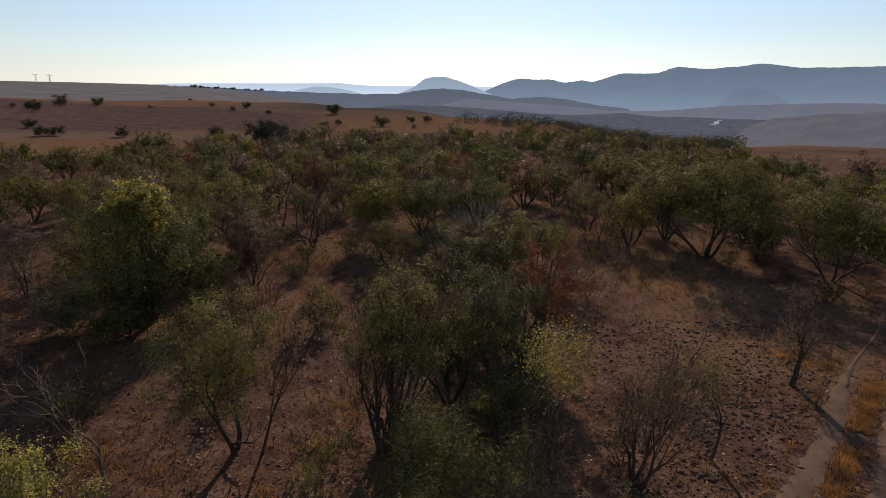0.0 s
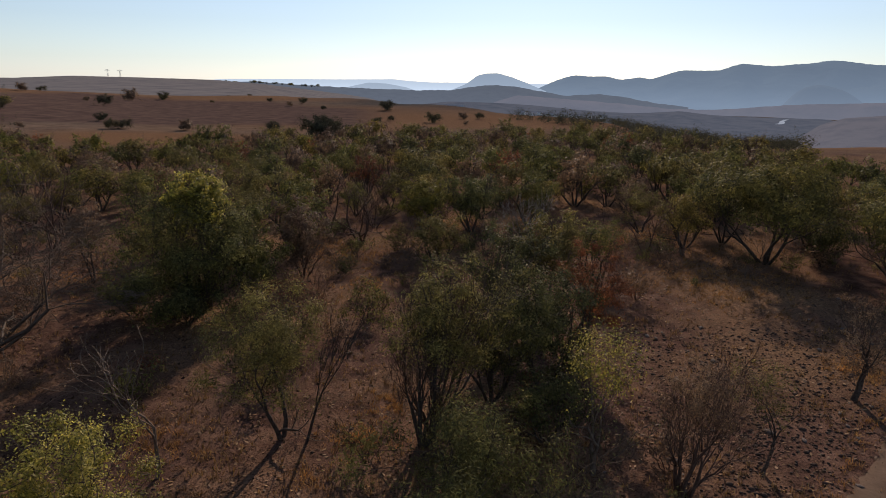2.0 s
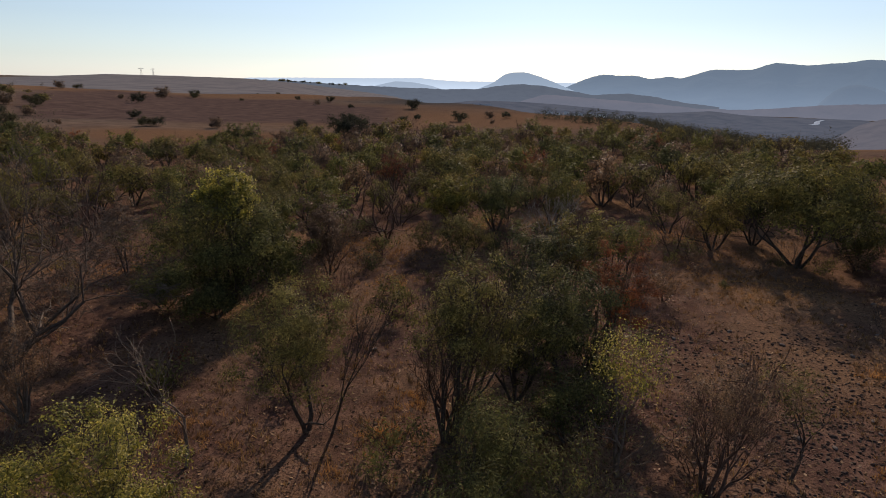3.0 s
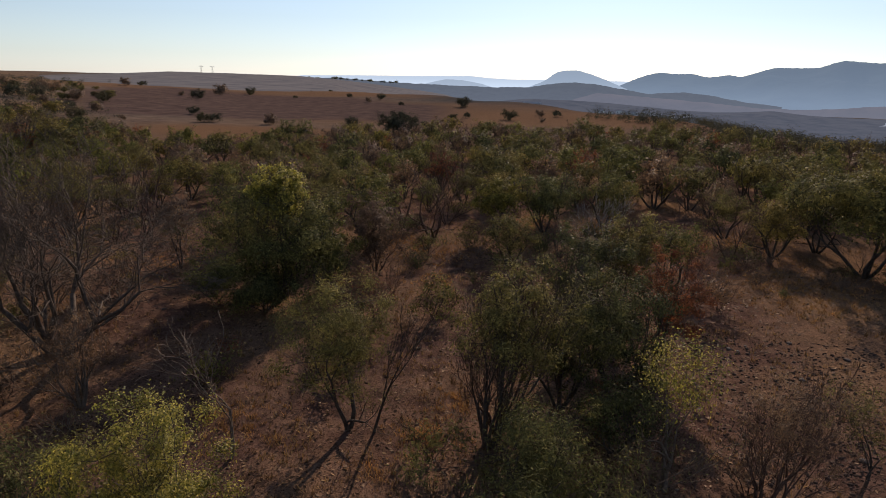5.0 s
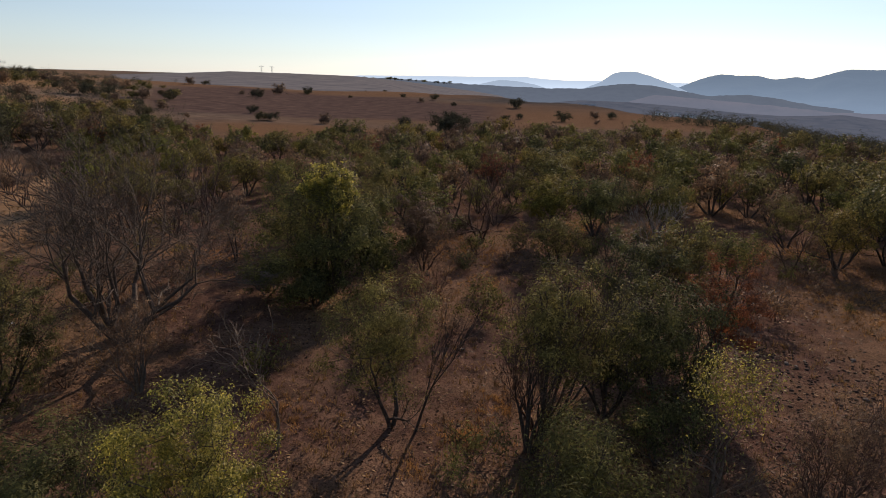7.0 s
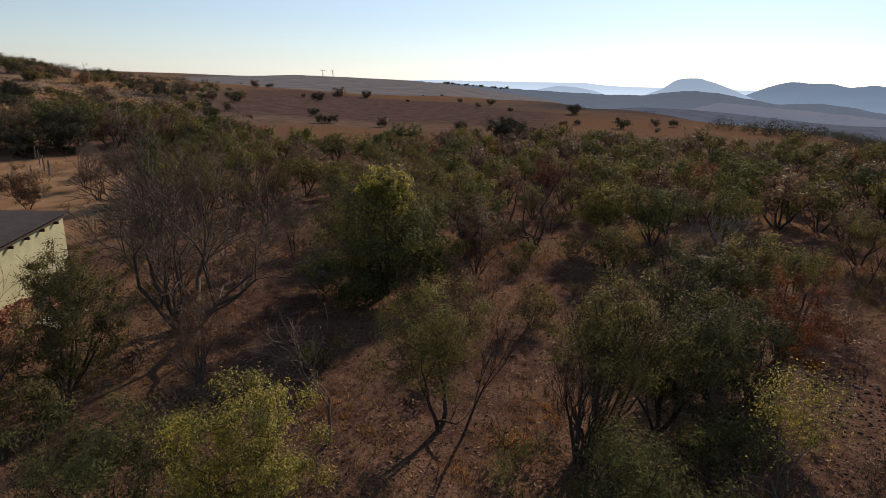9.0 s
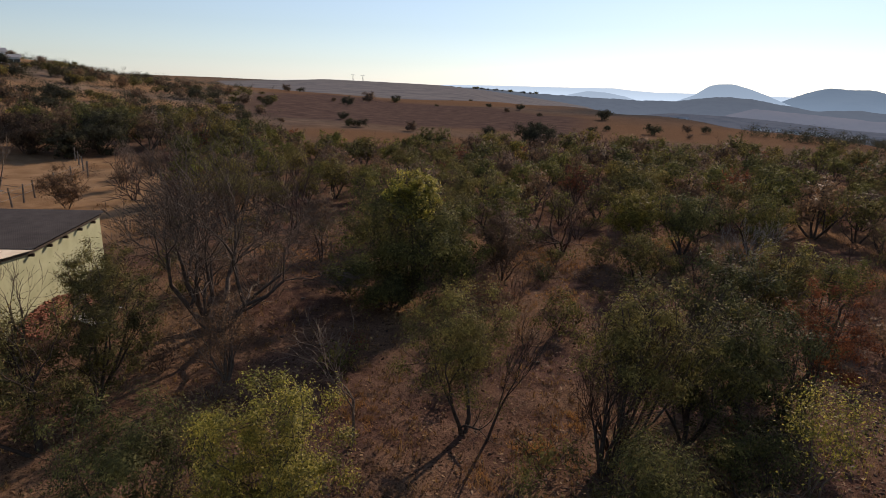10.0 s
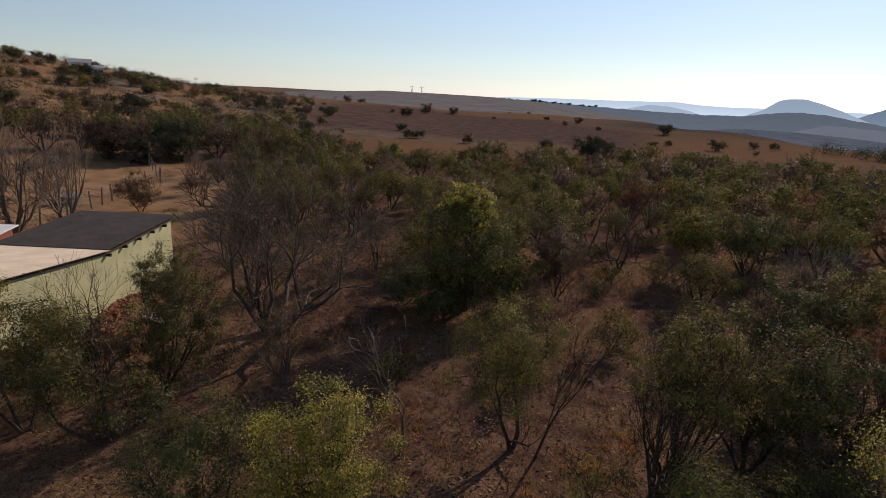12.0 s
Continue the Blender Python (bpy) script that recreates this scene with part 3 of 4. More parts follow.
tree("leafy_tree", "dark tree beside the wide-crowned one", 13.6, 35.0, 4.6, 4.5, 121, leaf=LEAF_DARK, bark=BARK_DARK, n_leaf=7000, size=0.15, slim=0.4, spread=0.18, foot=0.3, **STYLE_BUSHY)
tree("spreading_tree", "dark olive tree with low forked limbs", 18.6, 27.0, 4.6, 6.4, 122, leaf=LEAF_DARK, bark=BARK_DARK, n_leaf=13000, size=0.13, slim=0.38, spread=0.2, foot=0.4, **STYLE_BUSHY)
tree("leafy_tree", "dark olive tree with a green sunlit top", 20.5, 24.8, 4.6, 5.5, 123, leaf=LEAF_GREEN, bark=BARK_DARK, n_leaf=12000, size=0.12, slim=0.38, spread=0.2, foot=0.35, **STYLE_BUSHY)
tree("bare_tree", "thin brown tree with a single trunk by the track", 10.95, 16.8, 3.4, 1.9, 124, leaf=LEAF_BROWN, bark=BARK_DARK, stems=1, levels=6, lean=0.1, angle=0.6, ratio=0.76, bare_stem=1.3, thick=0.03, n_leaf=2600, size=0.06, spread=0.1, core=0)
tree("yellow_tree", "sparse tree with small yellow leaves and grey limbs", 2.7, 12.4, 4.0, 1.7, 125, leaf=LEAF_YELLOW, bark=BARK_GREY, stems=2, levels=5, lean=0.3, angle=0.5, bare_stem=1.3, thick=0.018, n_leaf=3400, size=0.058, slim=0.55, spread=0.1, foot=0.45, clumps=22, lump=0.12, share=0.7, shift=(0.1, 0.4), tip=0.004, core=0, face=0.35)
tree("bare_tree", "reddish twiggy bush with few small leaves", 4.45, 11.6, 3.75, 2.3, 126, leaf=LEAF_BROWN, bark=BARK_RED, stems=6, levels=6, lean=0.4, angle=0.4, bare_stem=1.2, thick=0.016, n_leaf=9000, size=0.05, slim=0.4, spread=0.08, foot=0.45, shift=(0.5, 0.2), tip=0.004, core=0)
tree("leafy_tree", "small dry tree with a green-tinged top", 6.7, 12.9, 3.1, 1.6, 127, leaf=LEAF_OLIVE, bark=BARK_DARK, stems=1, levels=5, lean=0.2, angle=0.5, bare_stem=1.3, thick=0.02, n_leaf=2600, size=0.055, slim=0.35, spread=0.08, foot=0.45, shift=(-0.3, 0.1), core=0)
tree("leafy_tree", "olive-green tree with long narrow leaves", 0.1, 9.5, 3.45, 4.7, 128, leaf=LEAF_DARK, bark=BARK_DARK, n_leaf=19000, size=0.085, slim=0.24, spread=0.09, foot=0.2, clumps=60, lump=0.042, stems=5, levels=5, lean=0.6, angle=0.55)
tree("yellow_tree", "dense yellow-green tree with glossy sunlit leaves", -6.7, 7.2, 4.15, 3.0, 129, leaf=LEAF_YELLOW, bark=BARK_DARK, n_leaf=32000, size=0.058, slim=0.45, spread=0.1, foot=0.2, clumps=85, lump=0.042, stems=5, levels=5, lean=0.5, angle=0.55, core=3, face=0.35)
tree("leafy_tree", "dark green bushy tree under a yellow one", -8.9, 6.3, 3.6, 3.2, 130, leaf=LEAF_DARK, bark=BARK_DARK, n_leaf=17000, size=0.075, slim=0.3, spread=0.1, foot=0.3, stems=4, levels=5, lean=0.5, angle=0.55)
tree("leafy_tree", "olive tree with narrow leaves beside the house", -14.5, 9.2, 4.6, 2.9, 131, leaf=LEAF_OLIVE, bark=BARK_DARK, n_leaf=15000, size=0.1, slim=0.27, spread=0.12, foot=0.1, thick=0.016, stems=3, levels=5, lean=0.45, angle=0.55, shift=(0.5, 0.9))
tree("leafy_tree", "olive tree with narrow leaves before the wall", -14.2, 7.5, 4.5, 3.8, 132, leaf=LEAF_OLIVE, bark=BARK_DARK, n_leaf=15000, size=0.1, slim=0.27, spread=0.12, foot=0.1, shift=(-0.6, -0.9), thick=0.016, stems=3, levels=5, lean=0.5, angle=0.55)
tree("leafy_tree", "olive tree with narrow leaves at the house wall", -16.4, 6.6, 4.3, 3.6, 138, leaf=LEAF_OLIVE, bark=BARK_DARK, n_leaf=13000, size=0.1, slim=0.27, spread=0.12, foot=0.15, thick=0.016, stems=3, levels=5, lean=0.5, angle=0.55)
tree("bare_tree", "leafless young tree before the house wall", -19.6, 10.0, 3.5, 2.3, 133, bark=BARK_TWIG, stems=3, levels=5, lean=0.3, angle=0.45, ratio=0.76, n_leaf=0, thick=0.018)
tree("bare_tree", "large leafless grey tree with a broad twiggy crown", -16.1, 15.1, 7.0, 7.6, 134, bark=BARK_TWIG, **{**STYLE_BARE, "levels": 7, "stems": 6, "thick": 0.022, "curl": 0.2, "lean": 0.85, "up": 0.03, "angle": 0.55}, tip=0.01)
tree("dry_bush", "dry olive bush under a leafless tree", -12.8, 12.4, 3.2, 2.0, 135, category="bush", leaf=LEAF_BROWN, bark=BARK_GREY, n_leaf=3500, size=0.07, slim=0.35, spread=0.12, stems=7, levels=5, lean=0.4, angle=0.5, core=0)
tree("dry_bush", "straw-coloured dry bush under a leafless tree", -19.6, 18.6, 2.4, 3.2, 136, category="bush", leaf=LEAF_BROWN, bark=BARK_GREY, n_leaf=3500, size=0.09, slim=0.35, spread=0.14, stems=7, levels=5, lean=0.4, angle=0.5, core=0)
tree("leafy_tree", "slender tree with small dark leaves", -17.7, 23.8, 4.0, 2.0, 137, leaf=LEAF_BROWN, bark=BARK_DARK, n_leaf=3000, size=0.1, slim=0.4, spread=0.12, foot=0.4, stems=2, levels=5, lean=0.35, angle=0.55, core=0)


# the bush beyond: a few kinds, copied
MID_LOOKS = [
    (LEAF_OLIVE, 1.0, 4, "olive bush tree of the thicket", "bush_tree"),
    (LEAF_GREEN, 1.0, 4, "green bush tree of the thicket", "bush_tree"),
    (LEAF_DARK, 1.1, 4, "dark green bush tree of the thicket", "bush_tree"),
    (LEAF_OLIVE, 0.8, 3, "olive bush tree on thin stems", "bush_tree"),
    (LEAF_BROWN, 0.75, 4, "brown half-dry bush tree of the thicket", "dry_bush_tree"),
    (LEAF_GREEN, 0.9, 3, "green bush tree on thin stems", "bush_tree"),
    (LEAF_RUST, 0.5, 4, "rust brown bush tree of the thicket", "dry_bush_tree"),
    (None, 0, 4, "leafless brown tree of the thicket", "bare_bush_tree"),
]


def mid_kinds(first, count, size, levels):
    kinds = []
    for i, (leaf, n, st, label, name) in enumerate(MID_LOOKS):
        kw = dict(stems=st, levels=levels if leaf else levels + 1, steps=2, lean=0.55, angle=0.65, lump=0.062, share=0.88, thick=0.022, n_leaf=int(count * n), size=size, slim=0.5, spread=0.2, foot=0.34 if i in (3, 5) else 0.2, tip=0.014, clumps=44, corners=3, core=5)
        kinds.append((name, label, tree_meshes(first + i, 4.1, 4.0, leaf=leaf, bark=BARK_DARK if leaf else BARK_RED, **kw)))
    return kinds


KINDS = mid_kinds(300, 5800, 0.118, 3)
KINDS_FAR = mid_kinds(320, 2000, 0.19, 3)
KINDS_EDGE = mid_kinds(340, 850, 0.27, 3)
CLEARINGS = [(10.5, 28, 5.0), (-6, 29.5, 3.0), (-4, 37, 2.5), (6, 38, 3.0), (-58, 95, 9), (-66, 88, 7), (-48, 92, 7), (-62, 34, 17), (-24, 12, 8), (14, 22, 6),
             (-20, 29, 3.0), (-21, 23, 5.5), (-27, 20, 6), (-45, 80, 9), (-37, 15, 7), (-45, 24, 12), (-38, 20, 7), (-54, 32, 14), (-36, 26, 5), (44, 96, 10), (58, 84, 10)]


def open_ground(x, y):
    """Clearings in the thicket."""
    return any(math.hypot(x - cx, y - cy) < r for cx, cy, r in CLEARINGS)


def scatter_mid():
    rng = random.Random(5)
    placed = []
    taken = [o.matrix_basis.translation.copy() for o in scene.objects if o.parent is None and o.type == "EMPTY"]
    tries = 0
    while len(placed) < 640 and tries < 40000:
        tries += 1
        az = rng.uniform(-72, 44)
        r = 27 + 80 * rng.random() ** 0.8
        x, y = r * math.sin(radians(az)), r * math.cos(radians(az))
        gap = (2.6 if r < 44 else 2.0) + 0.008 * r + rng.uniform(0, 0.8)
        if az < -44 and r > 55 and rng.random() < 0.5:
            continue
        limit = np.interp(az, [-72, -46, -40, -34, -24, -10, 8, 14, 18, 26, 28, 44], [105, 105, 84, 72, 82, 90, 92, 92, 88, 80, 64, 60]) + 4 * math.sin(az * 0.9)
        if r > limit:
            continue
        if open_ground(x, y) or any((x - a) ** 2 + (y - b) ** 2 < gap * gap for a, b in placed) or any((x - v.x) ** 2 + (y - v.y) ** 2 < 8 for v in taken):
            continue
        placed.append((x, y))
        k = rng.choices(range(8), [5, 3.5, 4, 4.5, 5.5, 3.5, 0.9, 3.6])[0]
        name, label, m = (KINDS if r < 41 else KINDS_FAR if r < 61 else KINDS_EDGE)[k]
        s = rng.uniform(0.58, 1.0) * (1.0 if r < 50 else 0.9)
        tree_thing(name, m, x, y, rng.uniform(0, 360), label, "tree", "thicket trees", s)


scatter_mid()

# brown scrub between the house and the paddock's end
for x, y, k, s in [(-38.5, 29.5, 7, 0.6), (-36.0, 31.0, 4, 0.55), (-33.5, 28.5, 7, 0.6), (-31.0, 30.5, 4, 0.6), (-34.0, 34.0, 7, 0.65), (-30.0, 26.0, 7, 0.55), (-28.0, 28.5, 4, 0.6), (-37.0, 34.5, 4, 0.6), (-40.5, 31.5, 7, 0.55), (-26.5, 25.0, 7, 0.55), (-27.0, 31.5, 0, 0.65), (-24.0, 27.0, 7, 0.6)]:
    name, label, m = KINDS[k]
    tree_thing(name, m, x, y, (x * 53 + y * 17) % 360, label, "tree", "thicket trees", s)

# along the paddock's far edge
tree("dark_bush", "large dark brown twiggy bush behind a dry paddock", -64.2, 37.4, 4.8, 6.8, 161, category="bush", leaf=LEAF_DUSK, bark=BARK_RED, n_leaf=9000, size=0.2, slim=0.45, spread=0.2, foot=0.0, corners=3, **STYLE_BUSHY)
tree("dark_bush", "large olive bush behind a dry paddock", -60.2, 38.8, 3.6, 3.6, 162, category="bush", leaf=LEAF_FAR, bark=BARK_RED, n_leaf=5000, size=0.2, slim=0.45, spread=0.2, foot=0.0, corners=3, **STYLE_BUSHY)
tree("dark_bush", "large near-black green bush behind a dry paddock", -61.0, 43.2, 5.0, 7.0, 163, category="bush", leaf=LEAF_FAR, bark=BARK_DARK, n_leaf=10000, size=0.2, slim=0.45, spread=0.2, foot=0.0, corners=3, **STYLE_BUSHY)
tree("dark_bush", "broad near-black round bush standing in dry veld", -26.6, 92.6, 3.9, 7.4, 164, category="bush", leaf=LEAF_FAR, bark=BARK_DARK, n_leaf=9000, size=0.24, slim=0.5, spread=0.2, foot=0.0, corners=3, **STYLE_BUSHY)
for x, y, k, s in [(-52, 47.5, 1, 0.8), (-49, 43.5, 2, 0.85), (-46, 46, 2, 0.8), (-51, 51, 2, 0.9), (-43.5, 43, 1, 0.75),
                   (-45.6, 34, 7, 0.6), (-46.2, 37.5, 4, 0.6), (-42.5, 36.5, 7, 0.65), (-41.5, 40, 4, 0.65), (-47, 40.5, 7, 0.6), (-39, 38, 2, 0.7), (-43, 32, 4, 0.5), (-39, 34, 7, 0.6)]:
    name, label, m = KINDS_FAR[k]
    tree_thing(name, m, x, y, (x * 53 + y * 17) % 360, label, "tree", "thicket trees", s)


def far_kinds():
    out = []
    for i, (leaf, n) in enumerate([(LEAF_FAR, 620), (LEAF_OLIVE, 600), (LEAF_FAR, 600), (LEAF_BROWN, 520)]):
        out.append(tree_meshes(400 + i, 3.0, 4.6, leaf=leaf, bark=BARK_DARK, stems=2, levels=3, lean=0.6, angle=0.7, n_leaf=n, size=0.36, slim=0.6, spread=0.3, foot=0.02, tip=0.03, clumps=22, lump=0.09, corners=3, core=5))
    return out


FAR = far_kinds()


def veld_tree(x, y, w, k=0, label="dark bush standing alone in dry veld", group="veld trees", lift=0.0):
    e = tree_thing("veld_tree", FAR[k], x, y, (x * 37 + y * 11) % 360, label, "tree", group, w / 4.6)
    e.location.z += lift


# single bushes on the grass
for x, y, w, k in [(-65.5, 98.5, 2.8, 0), (-64.5, 100.7, 2.8, 2), (-77.3, 113.0, 2.7, 0), (-54.2, 102.3, 3.2, 3), (-142.7, 253.7, 4.7, 0), (-100.6, 209.7, 1.7, 2), (-86.4, 228.7, 2.5, 0), (-70.8, 205.4, 3.0, 3), (-72.0, 223.5, 3.7, 0), (-32.4, 180.1, 5.0, 2), (-53.0, 185.0, 2.1, 0), (-7.8, 149.9, 2.8, 3), (-3.7, 148.3, 2.5, 0), (-13.6, 135.1, 3.8, 2), (-39.0, 104.2, 2.9, 0), (-139.2, 223.1, 7.4, 3), (-130.0, 184.6, 2.5, 3), (-110.0, 163.4, 4.8, 0), (-139.0, 245.4, 3.7, 2), (-76.4, 91.6, 1.5, 3), (-118.0, 132.5, 1.9, 0), (-196.6, 251.2, 4.1, 2), (-198.1, 241.6, 5.7, 3)]:
    veld_tree(x, y, w, k)


def lump_field(name, label, spots, material, seed, count=60, size=0.8):
    """Far bushes and woods, too many to count: ragged clumps of leaves in one mesh."""
    rng = np.random.default_rng(seed)
    sp = np.array(spots)
    n = len(sp)
    z = height(sp[:, 0], sp[:, 1])
    knots = rng.normal(size=(n, 7, 3)) * np.array([0.24, 0.24, 0.2]) * sp[:, None, [2, 2, 3]]
    pick = knots[np.arange(n)[:, None], rng.integers(0, 7, (n, count))]
    pos = pick + rng.normal(size=(n, count, 3)) * 0.13 * sp[:, None, [2, 2, 3]]
    pos[:, :, 2] = np.abs(pos[:, :, 2] + 0.42 * sp[:, None, 3])
    pos += np.stack([sp[:, 0], sp[:, 1], z], 1)[:, None]
    base = np.repeat(np.stack([sp[:, 0], sp[:, 1], z + 0.3 * sp[:, 3]], 1), count, axis=0)
    v, f = leaves(rng, pos.reshape(-1, 3), size, 0.6, 0.2, 3, unit(pos.reshape(-1, 3) - base))
    big = np.repeat(np.repeat(sp[:, 2] / 4.0, count), 3)[:, None]
    mid = np.repeat(pos.reshape(-1, 3), 3, axis=0)
    v = mid + (v - mid) * big
    tagged(new(name, mesh_equal(name, v, f, material)), label, "woods", kind="stuff")


def scatter_far():
    rng = random.Random(8)
    n = 0
    while n < 250:
        az = rng.uniform(-76, -36)
        r = rng.uniform(75, 230)
        if rng.random() > smooth(np.array(-az), 37, 50):
            continue
        x, y = r * math.sin(radians(az)), r * math.cos(radians(az))
        if math.hypot(x + 54, y - 30) < 24 or open_ground(x, y):
            continue
        veld_tree(x, y, rng.uniform(1.9, 4.4), rng.choice([0, 1, 1, 2, 3, 3]), "bush on a dry hillside", "hillside bushes")
        n += 1
    n = 0
    while n < 9:
        az = rng.uniform(-42, 0)
        r = 130 + 380 * rng.random() ** 1.5
        veld_tree(r * math.sin(radians(az)), r * math.cos(radians(az)), rng.uniform(1.5, 2.8), rng.choice([0, 2, 3]))
        n += 1
    spots = []
    while len(spots) < 1150:
        az, r = rng.uniform(-80, -38), rng.uniform(100, 330)
        if rng.random() > smooth(np.array(-az), 40, 52):
            continue
        w = rng.uniform(1.8, 4.4)
        spots.append((r * math.sin(radians(az)), r * math.cos(radians(az)), w, w * 0.65))
    while len(spots) < 1500:
        az, r = rng.uniform(-4, 46), 92 + 60 * rng.random()
        rim = np.interp(az, [-4, 0, 7, 14, 18, 26, 27, 45], [160, 150, 130, 95, 88, 84, 200, 200])
        if r < rim or (az > 27 and rng.random() < 0.8):
            continue
        w = rng.uniform(2.2, 4.2)
        spots.append((r * math.sin(radians(az)), r * math.cos(radians(az)), w, w * 0.7))
    lump_field("far_bushes", "dark bushes scattered over the dry slopes", spots, LEAF_FAR, 21, 130, 0.25)


scatter_far()


# ---- house ----
def house():
    k = Mat("olive_plaster")
    n = k.noise(1.3, 5)
    k.color(k.ramp(n, [(0.3, (0.3, 0.31, 0.18)), (0.7, (0.42, 0.42, 0.26))]))
    k.bump(k.noise(30, 4), 0.25, 0.01)
    plaster = k.m
    grey = flat_material("grey_roof_sheet", (0.034, 0.032, 0.034), (0.058, 0.054, 0.056), 1.5, 0.9, 0.05)
    cream = flat_material("cream_roof_sheet", (0.42, 0.36, 0.29), (0.56, 0.49, 0.4), 1.2, 0.85, 0.1)
    timber = flat_material("dark_timber", (0.03, 0.022, 0.016), (0.07, 0.05, 0.035), 8)
    o = Vector((-22.0, 12.37, 0))
    u = Vector((-0.48, 0.877, 0)).normalized()
    v = Vector((-u.y, u.x, 0))
    base = Matrix(((u.x, v.x, 0, o.x), (u.y, v.y, 0, o.y), (0, 0, 1, gz(o.x, o.y)), (0, 0, 0, 1)))
    e = new("house")
    e.matrix_basis = base
    tagged(e, "low olive green plastered house with corrugated roof sheets", "house")
    s0, s1, dep = -9.0, 5.3, 4.2

    def top(s):
        return 2.73 + (0.1 * -s if s < 0 else 0.04 * s)

    def wall(name, pts, y0, y1):
        bm = bmesh.new()
        f = [bm.verts.new((s, y0, z)) for s, z in pts]
        b = [bm.verts.new((s, y1, z)) for s, z in pts]
        bm.faces.new(f)
        bm.faces.new(b[::-1])
        for i in range(len(pts)):
            j = (i + 1) % len(pts)
            bm.faces.new((f[j], f[i], b[i], b[j]))
        bmesh.ops.recalc_face_normals(bm, faces=bm.faces)
        part(name, bm_mesh(name, bm, plaster), e)

    prof = [(s0, -0.2), (s1, -0.2), (s1, top(s1)), (0, top(0)), (s0, top(s0))]
    wall("wall", prof, 0.0, 0.22)
    wall("wall", prof, dep - 0.22, dep)
    for s in (s0, s1 - 0.22):
        bm = bmesh.new()
        box(bm, s, 0.22, -0.2, s + 0.22, dep - 0.22, min(top(s), top(s + 0.22)) - 0.003)
        part("wall", bm_mesh("wall", bm, plaster), e)

    def sheet(name, a, b, lift, material, label):
        """Corrugated sheet from s=a to s=b, waves running along the slope."""
        ys = np.arange(-0.22, dep + 0.22, 0.019)
        zz = 0.018 * np.sin(ys / 0.076 * 2 * np.pi)
        ss = [a, b]
        V, F = [], []
        for t in (0.0, 0.012):
            for s in ss:
                for yv, z in zip(ys, zz):
                    V.append((s, yv, top(s) + lift + z + t))
        m = len(ys)
        for i in range(m - 1):
            F.append((i, i + 1, m + i + 1, m + i))
            F.append((2 * m + i, 3 * m + i, 3 * m + i + 1, 2 * m + i + 1))
            F.append((m + i, m + i + 1, 3 * m + i + 1, 3 * m + i))
            F.append((i + 1, i, 2 * m + i, 2 * m + i + 1))
        part(name, mesh(name, V, F, material), e, label)

    sheet("roof_sheet", s0 - 0.3, 0.05, 0.07, cream, "cream corrugated roof sheets")
    sheet("roof_sheet", 0.0, s1 + 0.3, 0.115, grey, "dark grey corrugated roof sheets")
    # fascia and rafter ends
    for a, b in ((s0, 0.0), (0.0, s1)):
        bm = bmesh.new()
        vs = box(bm, a, -0.1, 0, b, -0.05, 0.09)
        for q in vs:
            q.co.z += top(q.co.x) - 0.06
        part("fascia", bm_mesh("fascia", bm, timber), e, "dark timber board under the roof edge")
    for s in (0.05, 1.2, 2.3, 3.4, 4.5):
        bm = bmesh.new()
        box(bm, s, -0.2, top(s) - 0.17, s + 0.07, 0.0, top(s) - 0.06)
        part("rafter_end", bm_mesh("rafter_end", bm, timber), e, "dark rafter end")
    return base


HOUSE = house()


# ---- ground cover ----
def track():
    dirt = flat_material("pale_track_dirt", (0.085, 0.056, 0.038), (0.16, 0.11, 0.076), 1.6, 0.95, 0.05, 0.5)
    d = Vector((0.665, 0.747, 0)).normalized()
    side = Vector((d.y, -d.x, 0))
    rng = np.random.default_rng(61)
    for k, (off, wid) in enumerate(((-0.02, 0.66), (1.5, 0.8))):
        V, F = [], []
        n = 120
        for i in range(n):
            s = -14 + i * 0.25
            c = Vector((8.05, 11.5, 0)) + d * s + side * (off + 0.12 * math.sin(s * 0.6 + k))
            for q in np.linspace(-1, 1, 7):
                edge = wid / 2 * (1 + rng.uniform(-0.35, 0.35)) * q * float(1 - 0.85 * smooth(np.array(s), 4.5, 9.5))
                p = c + side * float(edge)
                V.append((p.x, p.y, gz(p.x, p.y) + 0.022 - 0.03 * abs(q) ** 3))
        for i in range(n - 1):
            for j in range(6):
                F.append((i * 7 + j, i * 7 + j + 1, (i + 1) * 7 + j + 1, (i + 1) * 7 + j))
        tagged(new("track_rut", mesh("track_rut", V, F, dirt, True)), "pale dusty wheel rut of a dirt track", "track", kind="structure")
    return d, side


TRACK_D, TRACK_S = track()


def blades(rng, pts, tall, n, width=0.012, flare=0.5):
    m = len(pts) * n
    base = np.repeat(pts, n, axis=0) + np.concatenate([rng.normal(0, 0.045, (m, 2)), np.zeros((m, 1))], 1)
    az = rng.uniform(0, 6.28, m)
    h = np.repeat(tall, n) * rng.uniform(0.5, 1.1, m)
    out = np.abs(rng.normal(0, flare, m)) * h
    tipv = base + np.stack([np.cos(az) * out, np.sin(az) * out, h], 1)
    side = np.stack([-np.sin(az), np.cos(az), np.zeros(m)], 1) * width * (0.6 + h[:, None] * 2)
    v = np.stack([base - side, base + side, tipv], 1).reshape(-1, 3)
    return v, np.arange(3 * m).reshape(m, 3)


